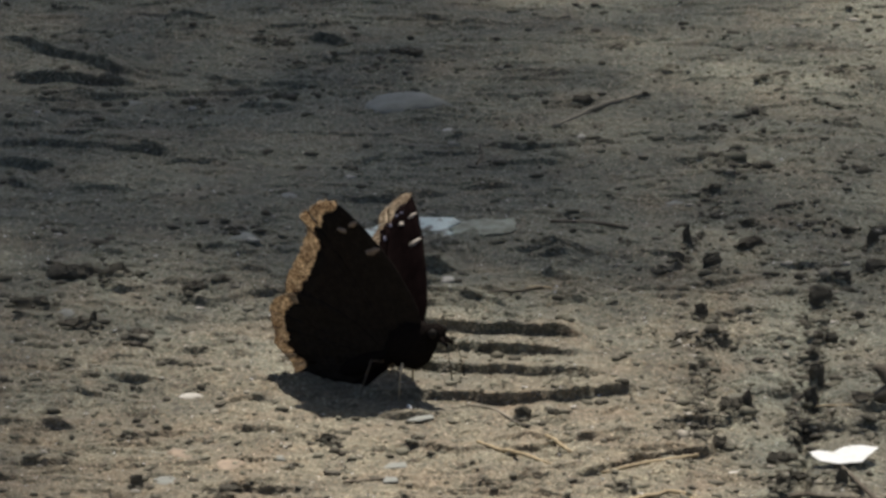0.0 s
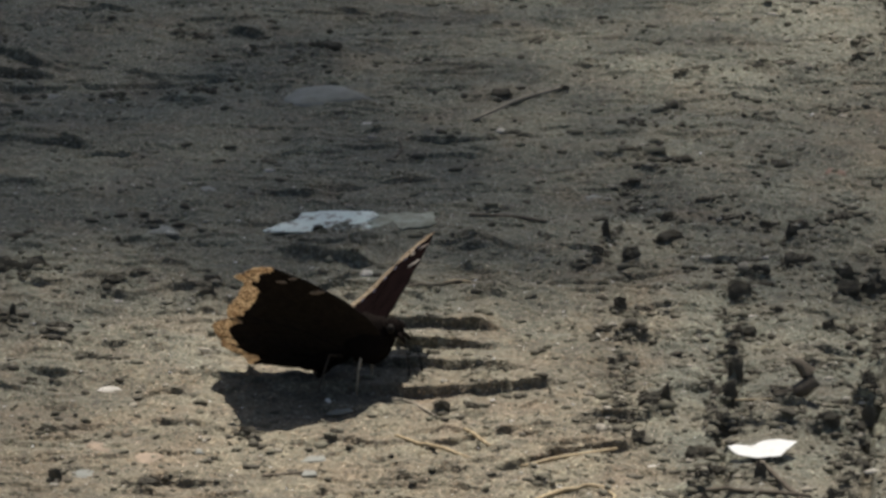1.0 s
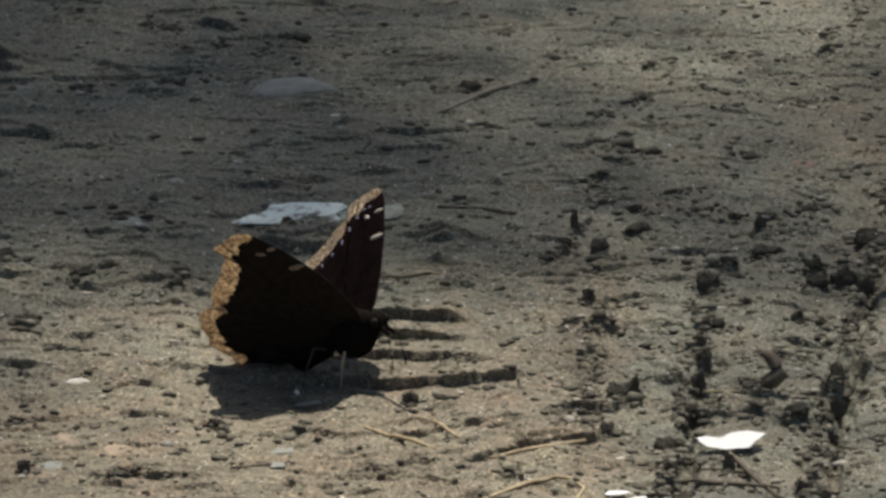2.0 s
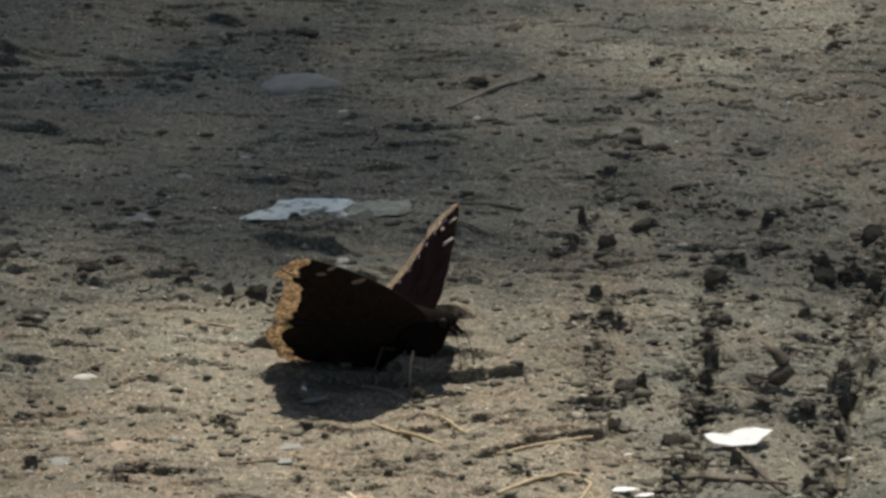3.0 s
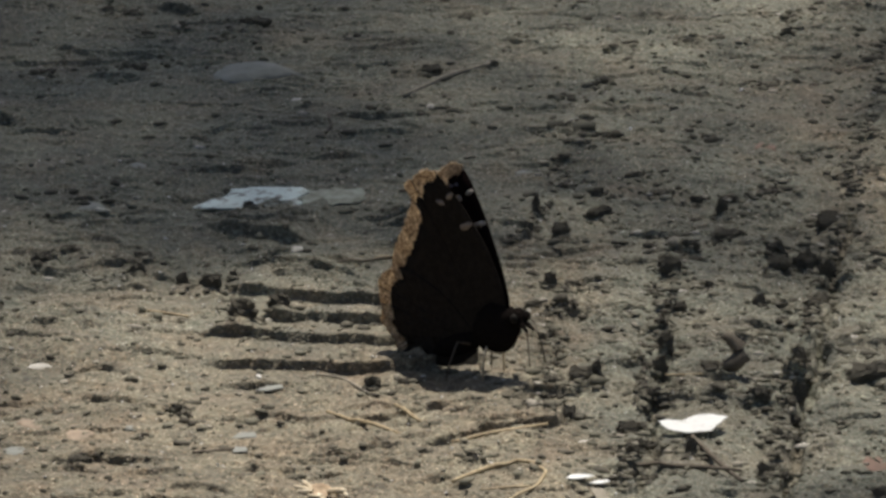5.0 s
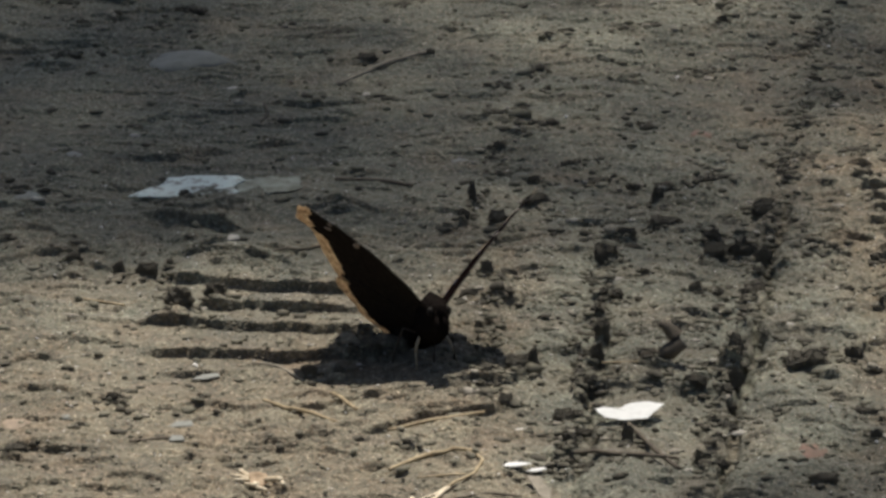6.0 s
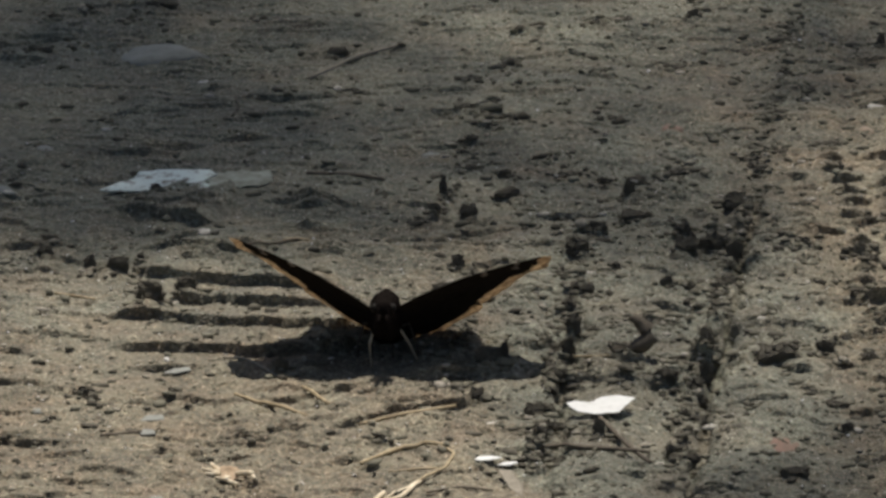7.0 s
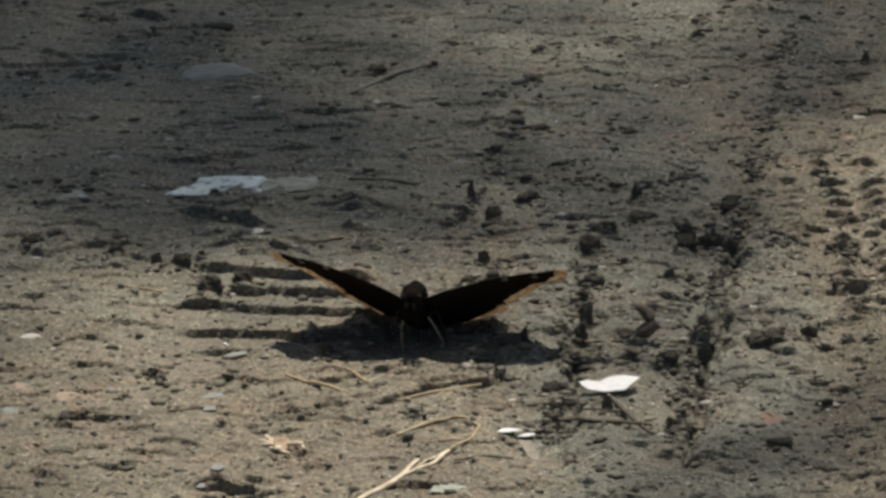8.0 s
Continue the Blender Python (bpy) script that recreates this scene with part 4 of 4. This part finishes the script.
def curled_bark(points, radius):
    """A strip of dark bark curling up from the ground; points in mm."""
    foot = height(points[0][0] / 1000, points[0][1] / 1000)
    line = [Vector((x / 1000, y / 1000, foot + z / 1000)) for x, y, z in points]
    bm = tube(line, [r / 1000 for r in radius], 9)
    for v in bm.verts:
        v.co += 0.0004 * noise.noise_vector(v.co * 900)
    me = bpy.data.meshes.new("curled_bark")
    bm.to_mesh(me)
    bm.free()
    me.materials.append(TWIG)
    me.shade_smooth()
    tagged(new("curled_bark", me), "curled strip of dark bark standing on mud", "bark")


curled_bark([(58.5, -91.7, 0.2), (62.1, -91.1, 0.4), (64.3, -90.5, 0.7), (65.7, -90.1, 2.0), (65.1, -89.7, 3.6), (63.8, -89.5, 4.9), (62.7, -89.5, 5.7), (62.1, -89.3, 5.2)],
            (0.6, 1.1, 1.7, 1.9, 1.5, 1.15, 1.0, 0.5))


# ---- butterfly ----
HINGE = 7.5  # height of the wing roots, mm


def smooth_loop(points, per):
    """Catmull-Rom through an open run of points."""
    pts = [Vector(p) for p in points]
    out = []
    for k in range(len(pts) - 1):
        a, b, c, d = pts[max(k - 1, 0)], pts[k], pts[k + 1], pts[min(k + 2, len(pts) - 1)]
        for j in range(per):
            t = j / per
            out.append(0.5 * (2 * b + (c - a) * t + (2 * a - 5 * b + 4 * c - d) * t * t + (3 * b - a - 3 * c + d) * t ** 3))
    out.append(pts[-1])
    return out


# back from the hinge and up from it, in mm, closed wing
FORE_ROOT, HIND_ROOT = Vector((-4.5, 0.4)), Vector((-1.0, -0.5))
FORE_EDGE = [(-11.0, 1.5), (-13.0, 8), (-11.0, 15.5), (-7.4, 22.5), (-3.2, 28.4), (0.6, 32.0), (3.4, 32.8), (6.2, 32.0), (9.2, 30.8), (11.9, 29.6),
             (11.2, 27.2), (14.3, 23.4), (17.6, 20.6), (21.2, 17.4), (23.4, 13.8), (21.4, 11.6), (10, 5.5), (-2.0, 0.2)]
HIND_EDGE = [(-1.0, 1.0), (8, 8.5), (18, 13.2), (22.3, 13.6), (25.8, 13.0), (28.4, 11.8), (29.6, 10.2), (30.6, 7.6), (30.4, 5.4), (31.2, 3.2),
             (29.2, 0.6), (27.8, -0.6), (27.4, -3.4), (24.6, -3.2), (20, -4.2), (13, -5.2), (6, -4.6), (0.5, -2.6)]


def wing_point(u, v, side, lift):
    """A point of the closed wing; side +1 for the left wing; lift: mm out of the wing plane, towards the underside."""
    u, v = 0.7564 * u - 0.3062 * v, 0.2359 * u + 0.9818 * v
    camber = -0.8 * math.sin(math.pi * min(1, max(0, v / 33))) + 0.16 * noise.noise(Vector((u * 0.22, v * 0.22, 4.0)))
    vein = 0.09 * math.cos(9 * math.atan2(v + 1, u + 12) * 2.2)
    return Vector((-u, side * (camber + vein + lift + 0.25), v)) / 1000


def wing_sheet(name, root, edge, inner, side, lift, parent, mats, label=""):
    """A thin slab between rings: inner and edge give, for each spoke, the share of the way out at which it starts and ends."""
    bm = bmesh.new()
    n = len(edge)
    steps = 9
    rows = []
    for under in (1, 0):
        grid = []
        for k, e in enumerate(edge):
            a, b = inner[k]
            line = []
            for s in range(steps + 1):
                p = root.lerp(e, a + (b - a) * s / steps)
                line.append(bm.verts.new(wing_point(p.x, p.y, side, lift + (0.07 if under else -0.07))))
            grid.append(line)
        rows.append(grid)
    for grid, under in ((rows[0], True), (rows[1], False)):
        for k in range(n - 1):
            for s in range(steps):
                quad = [grid[k][s], grid[k + 1][s], grid[k + 1][s + 1], grid[k][s + 1]]
                f = bm.faces.new(quad)
                f.material_index = 0 if under else 1
    for k in range(n - 1):
        for s in (0, steps):
            bm.faces.new((rows[0][k][s], rows[0][k + 1][s], rows[1][k + 1][s], rows[1][k][s]))
    for k in (0, n - 1):
        for s in range(steps):
            bm.faces.new((rows[0][k][s], rows[0][k][s + 1], rows[1][k][s + 1], rows[1][k][s]))
    bmesh.ops.remove_doubles(bm, verts=bm.verts, dist=2e-6)
    bmesh.ops.recalc_face_normals(bm, faces=bm.faces)
    me = bpy.data.meshes.new(name)
    bm.to_mesh(me)
    bm.free()
    for mt in mats:
        me.materials.append(mt)
    me.shade_smooth()
    ob = new(name, me)
    ob.parent = parent
    return tagged(ob, label)


def spot(name, u, v, w, h, turn, side, lift, parent, material):
    """A small patch of coloured scales lying on a wing."""
    bm = bmesh.new()
    ring = []
    for k in range(12):
        a = 2 * math.pi * k / 12
        x, y = w / 2 * math.cos(a) * (1 + 0.5 * noise.noise(Vector((k * 0.9, u, v)))), h / 2 * math.sin(a) * (1 + 0.5 * noise.noise(Vector((k * 0.9, v, u))))
        c, s = math.cos(radians(turn)), math.sin(radians(turn))
        ring.append((u + x * c - y * s, v + x * s + y * c))
    top = [bm.verts.new(wing_point(a, b, side, lift)) for a, b in ring]
    low = [bm.verts.new(wing_point(a, b, side, lift * 0.3)) for a, b in ring]
    bm.faces.new(top)
    bm.faces.new(low[::-1])
    for k in range(12):
        bm.faces.new((top[k], top[(k + 1) % 12], low[(k + 1) % 12], low[k]))
    bmesh.ops.recalc_face_normals(bm, faces=bm.faces)
    part(name, bm, material, parent)


def border_starts(edge, root, first, last, wide, seed, tip=0):
    """Per spoke, the share of the way out at which the pale border begins."""
    starts = []
    for k, e in enumerate(edge):
        inside = first <= k <= last
        fade = min(1, (k - first) / 5 + 0.25, (last - k) / 5 + 0.25) if inside else 0
        w = wide * (1 + 0.22 * noise.noise(Vector((k * 0.35, seed, 0))) + 0.14 * noise.noise(Vector((k * 1.1, seed, 5)))) * fade * (0.62 if k < tip else 1)
        starts.append(1 - w / max((e - root).length, 1))
    return starts


def build_wing(side, butterfly):
    fore_edge = smooth_loop(FORE_EDGE, 6)
    hind_edge = smooth_loop(HIND_EDGE, 6)
    rng = random.Random(8)
    for edge in (fore_edge, hind_edge):
        for k in range(30, 80):
            edge[k] = edge[k] + Vector((rng.uniform(-0.34, 0.34), rng.uniform(-0.34, 0.34)))
    fs = border_starts(fore_edge, FORE_ROOT, 30, 86, 4.0, 1.0, 44)
    hs = border_starts(hind_edge, HIND_ROOT, 17, 72, 4.0, 2.0)
    fore = wing_sheet("forewing", FORE_ROOT, fore_edge, [(0.02, s) for s in fs], side, 0.0, butterfly, (UNDER, UPPER), "dark brown forewing, maroon above")
    wing_sheet("wing_border", FORE_ROOT, fore_edge[30:87], [(s, 1.0) for s in fs[30:87]], side, 0.0, fore, (BORDER, BORDER), "ragged pale tan border")
    hind = wing_sheet("hindwing", HIND_ROOT, hind_edge, [(0.02, s) for s in hs], side, 0.2, butterfly, (UNDER, UPPER), "dark brown hindwing, maroon above")
    wing_sheet("wing_border", HIND_ROOT, hind_edge[17:73], [(s, 1.0) for s in hs[17:73]], side, 0.2, hind, (BORDER, BORDER), "ragged pale tan border")
    # two pale bars on the front edge, seen on both faces
    for lift, mt, k in ((0.16, DULL, 1.0), (-0.16, CREAM, 0.9)):
        spot("pale_bar", -2.0, 27.4, 2.6 * k, 1.1 * k, -14, side, lift, fore, mt)
        spot("pale_bar", 1.6, 26.2, 2.6 * k, 1.1 * k, 10, side, lift, fore, mt)
        spot("pale_bar", -5.0, 21.6, 4.6 * k, 1.3 * k, -8, side, lift, fore, mt)
    # a row of blue spots inside the border on the upper face
    for u, v, turn in ((2.6, 28.6, 0), (4.6, 28.2, 5), (6.4, 26.6, 15), (7.4, 24.0, 50), (8.4, 21.4, 48), (11.0, 19.0, 45), (13.4, 16.8, 45)):
        spot("blue_spot", u, v, 1.5, 0.7, turn, side, -0.16, fore, BLUE)
    for u, v in ((21.6, 9.6), (23.6, 7.0), (24.6, 4.2), (24.2, 1.6)):
        spot("blue_spot", u, v, 1.2, 0.8, 60, side, 0.16, hind, BLUE)
    return fore, hind


def limb(points, radius, name, material, parent):
    part(name, tube([Vector(p) / 1000 for p in points], [r / 1000 for r in radius], 6), material, parent)


def build_butterfly():
    b = new("butterfly")
    b.empty_display_size = 0.005
    tagged(b, "dark maroon butterfly with ragged tan wing borders on mud", "butterfly")

    def lump(name, x, z, size, seed, tilt, rough, label="", y=0.0):
        bm = blob([s / 1000 for s in size], seed, rough, 3, 2.5)
        bmesh.ops.transform(bm, matrix=pose(x / 1000, y / 1000, z / 1000, 0, -tilt, 0), verts=bm.verts)
        return part(name, bm, FUR, b, label)

    lump("thorax", 5.8, 10.9, (11.5, 6.4, 9.2), 2, 32, 0.14, "furry blackish thorax")
    lump("abdomen", -4.2, 5.6, (15.5, 3.9, 4.2), 4, 24, 0.06)
    head = lump("head", 11.6, 14.2, (3.8, 4.0, 3.8), 6, 26, 0.12)
    for s in (1, -1):
        bm = blob((0.0017, 0.0013, 0.0019), 3, 0.02, 2)
        bmesh.ops.translate(bm, verts=bm.verts, vec=(0.0122, s * 0.0017, 0.0145))
        part("eye", bm, EYE, head)
        bm = tube([Vector((0.0128, s * 0.0006, 0.0136)), Vector((0.0150, s * 0.0009, 0.0124))], [0.0006, 0.0003], 6)
        part("palp", bm, FUR, head)
        limb([(12.4, s * 0.7, 15.2), (14.4, s * 1.2, 14.0), (15.8, s * 1.6, 11.0), (16.6, s * 1.9, 7.8), (16.8, s * 2.0, 6.2)], (0.11, 0.08, 0.08, 0.10, 0.2), "antenna", FUR, b)
        limb([(0.5, s * 1.8, 7.0), (-0.5, s * 4.2, 7.6), (-1.4, s * 5.6, 3.0), (-1.8, s * 6.0, 0.2)], (0.30, 0.22, 0.17, 0.13), "leg", LEG, b)
    limb([(5.6, -2.0, 8.6), (5.4, -3.0, 5.4), (4.8, -2.6, 0.2)], (0.30, 0.24, 0.18), "leg", LEG_PALE, b)
    limb([(4.6, 2.2, 8.8), (3.2, 4.2, 5.2), (1.4, 6.2, 0.2)], (0.30, 0.24, 0.18), "leg", LEG_PALE, b)
    wings = []
    for s in (1, -1):
        wings.append((s, *build_wing(s, b)))
    return b, wings


BUTTERFLY, WINGS = build_butterfly()


# ---- tree added above the view, its leaves spread to shape the ground's shade ----
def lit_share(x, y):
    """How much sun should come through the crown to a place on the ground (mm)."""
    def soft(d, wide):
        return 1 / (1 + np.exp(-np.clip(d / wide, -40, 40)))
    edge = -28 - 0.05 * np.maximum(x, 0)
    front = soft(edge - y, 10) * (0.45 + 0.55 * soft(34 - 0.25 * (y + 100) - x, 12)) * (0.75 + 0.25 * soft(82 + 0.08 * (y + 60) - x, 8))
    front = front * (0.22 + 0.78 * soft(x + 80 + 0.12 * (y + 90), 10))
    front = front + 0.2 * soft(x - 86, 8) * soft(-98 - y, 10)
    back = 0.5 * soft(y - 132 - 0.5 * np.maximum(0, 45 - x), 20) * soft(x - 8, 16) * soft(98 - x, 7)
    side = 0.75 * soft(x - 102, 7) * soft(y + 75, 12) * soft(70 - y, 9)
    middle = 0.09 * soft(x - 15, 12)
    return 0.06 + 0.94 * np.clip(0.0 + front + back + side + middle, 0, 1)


def build_tree():
    rng = np.random.RandomState(31)
    tree = new("tree")
    tree.matrix_basis = pose(1.15, 2.2, 0.0)
    tagged(tree, "unseen leafy tree added to shade the muddy ground", "tree")
    base = Vector((1.15, 2.2, 0.0))
    centre = SUN_WAY * 3.6
    bm = tube([(0, 0, -0.05), (0.02, 0.01, 0.6), (-0.03, -0.02, 1.3), (-0.1, -0.1, 2.4), (-0.15, -0.2, 3.9)], [0.085, 0.07, 0.062, 0.05, 0.03], 14)
    part("trunk", bm, BARK, tree)
    for k in range(19):
        a = 2.4 * k
        far = 0.35 + 1.05 * ((k * 0.37) % 1)
        end = centre + Vector((far * math.cos(a), far * math.sin(a), 0.25 * math.sin(3 * a) + 0.15))
        start = base + Vector((-0.1 - 0.01 * (k % 3), -0.1, 2.3 + 0.085 * k))
        mid = (start + end) / 2 + Vector((0, 0, 0.25 + 0.04 * (k % 4)))
        bm = tube([start - base, mid - base, end - base], [0.018, 0.010, 0.003], 7)
        part("branch", bm, BARK, tree)

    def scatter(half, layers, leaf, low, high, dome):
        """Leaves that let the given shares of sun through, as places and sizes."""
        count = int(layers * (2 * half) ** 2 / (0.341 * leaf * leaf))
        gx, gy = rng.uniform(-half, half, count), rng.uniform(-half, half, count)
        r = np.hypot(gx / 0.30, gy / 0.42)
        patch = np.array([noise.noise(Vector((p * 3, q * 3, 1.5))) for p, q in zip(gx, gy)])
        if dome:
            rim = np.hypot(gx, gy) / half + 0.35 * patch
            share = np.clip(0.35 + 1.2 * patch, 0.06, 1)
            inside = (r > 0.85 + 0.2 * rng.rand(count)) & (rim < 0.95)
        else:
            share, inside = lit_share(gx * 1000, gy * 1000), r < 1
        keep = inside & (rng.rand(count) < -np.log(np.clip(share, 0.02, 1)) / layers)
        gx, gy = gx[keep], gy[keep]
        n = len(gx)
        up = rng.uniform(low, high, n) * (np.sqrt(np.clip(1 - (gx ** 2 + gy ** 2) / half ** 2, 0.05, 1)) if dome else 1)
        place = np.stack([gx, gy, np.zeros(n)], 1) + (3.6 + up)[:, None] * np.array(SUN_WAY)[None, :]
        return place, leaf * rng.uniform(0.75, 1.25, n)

    # first set shapes the shade in view; second fills the crown out around it
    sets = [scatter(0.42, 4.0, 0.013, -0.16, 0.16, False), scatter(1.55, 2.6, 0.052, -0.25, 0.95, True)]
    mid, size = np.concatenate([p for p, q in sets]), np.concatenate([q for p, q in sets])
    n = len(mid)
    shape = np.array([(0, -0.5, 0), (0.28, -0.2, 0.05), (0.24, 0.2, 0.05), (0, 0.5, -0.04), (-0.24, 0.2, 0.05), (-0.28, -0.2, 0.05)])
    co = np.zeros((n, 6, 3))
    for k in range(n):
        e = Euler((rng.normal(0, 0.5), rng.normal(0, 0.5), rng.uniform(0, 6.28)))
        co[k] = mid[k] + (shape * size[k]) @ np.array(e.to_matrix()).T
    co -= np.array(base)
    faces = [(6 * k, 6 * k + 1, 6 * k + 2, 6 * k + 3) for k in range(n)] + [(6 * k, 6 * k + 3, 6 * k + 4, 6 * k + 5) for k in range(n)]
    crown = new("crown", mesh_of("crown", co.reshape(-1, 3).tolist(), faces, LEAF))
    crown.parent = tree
    tagged(crown, "added crown of small green leaves that shapes the shade", kind="stuff")


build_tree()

# ---- what moves ----
# seconds, place in mm, heading, opening of the right and left wings, tilt of the right and left wings in degrees
FLIGHT = [
    (0.00, -30.1, -81.7, -35.5, 15.2, 35.0, 26.9, 35.9),
    (0.20, -28.7, -81.8, -36.4, 22.3, 36.2, 27.0, 33.1),
    (0.40, -27.1, -81.9, -37.4, 2.5, 9.0, 25.7, 29.0),
    (0.60, -25.6, -81.9, -37.5, 6.1, 7.2, 26.3, 27.3),
    (0.80, -23.8, -82.2, -37.2, 19.8, 39.7, 21.5, 28.4),
    (0.90, -23.0, -82.3, -36.8, 39.0, 53.2, 20.4, 35.8),
    (1.00, -22.5, -82.4, -37.0, 49.6, 64.6, 20.7, 37.8),
    (1.10, -22.5, -82.5, -37.5, 49.2, 61.1, 22.4, 37.3),
    (1.20, -22.3, -82.6, -37.0, 32.4, 44.8, 21.8, 31.6),
    (1.30, -22.3, -82.7, -36.5, 8.2, 26.3, 22.8, 27.7),
    (1.50, -22.1, -82.7, -36.3, 2.5, 9.0, 24.3, 26.4),
    (1.70, -22.1, -82.8, -37.1, 11.4, 20.0, 26.4, 27.7),
    (2.00, -19.5, -83.5, -37.9, 40.0, 42.0, 27.2, 31.3),
    (2.25, -17.4, -84.1, -38.5, 6.0, 8.0, 27.9, 34.3),
    (2.50, -15.2, -84.8, -39.1, 45.0, 47.0, 28.6, 37.3),
    (2.80, -12.7, -85.5, -39.8, 65.2, 68.2, 29.4, 40.8),
    (3.00, -7.8, -85.7, -39.0, 50.5, 51.5, 29.2, 40.6),
    (3.10, -7.0, -85.6, -37.9, 22.7, 34.6, 25.7, 31.0),
    (3.30, -5.8, -85.4, -36.9, 17.2, 28.5, 26.1, 30.9),
    (3.40, -5.0, -85.3, -36.2, 27.2, 42.8, 23.4, 33.9),
    (3.50, -4.2, -85.1, -36.3, 40.8, 56.4, 21.8, 38.8),
    (3.60, -4.0, -85.2, -36.2, 59.1, 70.2, 23.3, 38.1),
    (3.70, -3.8, -85.3, -35.8, 58.4, 68.5, 24.4, 37.9),
    (3.80, -3.6, -85.4, -35.3, 51.1, 52.1, 24.6, 36.4),
    (3.90, -1.3, -86.3, -38.0, 16.3, 42.7, 25.3, 31.7),
    (4.00, 1.8, -87.5, -41.0, 17.5, 25.5, 23.4, 28.2),
    (4.10, 3.8, -88.2, -40.0, 17.4, 36.3, 25.5, 30.0),
    (4.20, 8.1, -89.0, -37.0, 47.6, 58.4, 23.5, 39.6),
    (4.30, 13.4, -88.8, -37.7, 54.1, 66.3, 23.9, 40.0),
    (4.50, 15.2, -89.8, -40.4, 50.6, 64.0, 26.1, 43.0),
    (4.60, 15.0, -90.0, -42.5, 33.3, 41.4, 27.6, 32.3),
    (4.70, 15.1, -90.2, -44.4, 13.8, 19.2, 27.1, 28.8),
    (4.80, 15.3, -90.3, -45.5, 4.8, 8.7, 26.7, 27.5),
    (5.00, 15.3, -90.2, -47.0, 6.8, 2.5, 28.9, 25.7),
    (5.10, 15.4, -90.2, -50.0, 18.8, 9.0, 29.9, 24.8),
    (5.20, 15.6, -90.0, -56.0, 50.2, 43.6, 30.1, 27.8),
    (5.45, 16.4, -90.4, -63.1, 60.0, 62.0, 29.2, 28.3),
    (5.75, 17.3, -90.8, -71.5, 20.0, 22.0, 28.1, 28.8),
    (6.05, 17.9, -91.0, -80.0, 54.0, 52.0, 28.0, 27.6),
    (6.30, 18.2, -91.0, -86.1, 76.9, 74.4, 27.3, 26.8),
    (6.40, 18.3, -92.4, -88.6, 63.0, 57.8, 30.6, 29.0),
    (6.50, 18.2, -93.6, -91.3, 45.3, 37.6, 33.8, 31.2),
    (6.70, 17.0, -92.0, -96.2, 45.2, 43.0, 32.4, 29.4),
    (6.80, 16.5, -91.3, -97.6, 56.0, 53.2, 31.4, 28.5),
    (6.90, 16.2, -91.9, -95.6, 62.0, 64.6, 28.6, 28.9),
    (7.00, 16.0, -92.6, -93.6, 62.8, 68.6, 26.4, 29.4),
    (7.10, 16.3, -92.7, -97.6, 55.2, 58.6, 30.2, 31.6),
    (7.20, 16.6, -92.8, -102.0, 41.1, 36.6, 34.2, 33.8),
    (7.30, 16.5, -92.2, -104.0, 31.0, 25.0, 34.5, 32.6),
    (7.50, 16.4, -91.6, -105.2, 28.5, 23.0, 34.7, 31.0),
    (7.70, 16.8, -93.6, -105.0, 36.0, 30.5, 34.6, 30.6),
    (7.80, 16.9, -94.6, -104.2, 43.2, 37.2, 34.5, 30.2),
    (7.90, 16.2, -93.4, -101.2, 55.5, 55.0, 31.8, 29.6),
    (8.00, 15.4, -91.9, -96.8, 70.9, 75.2, 28.6, 29.0),
]


def motions():
    walk(BUTTERFLY, [(row[0], pose(row[1] / 1000, row[2] / 1000, 0, 0, 0, row[3])) for row in FLIGHT])
    for side, fore, hind in WINGS:
        rows = []
        for t, x, y, turn, right, left, tilt_right, tilt_left in FLIGHT:
            opened, tilt = (left, tilt_left) if side > 0 else (right, tilt_right)
            rows.append((t, pose(0, 0, HINGE / 1000, 0, -tilt, 0) @ pose(0, 0, 0, -side * opened)))
        walk(fore, rows)
        walk(hind, rows)


motions()
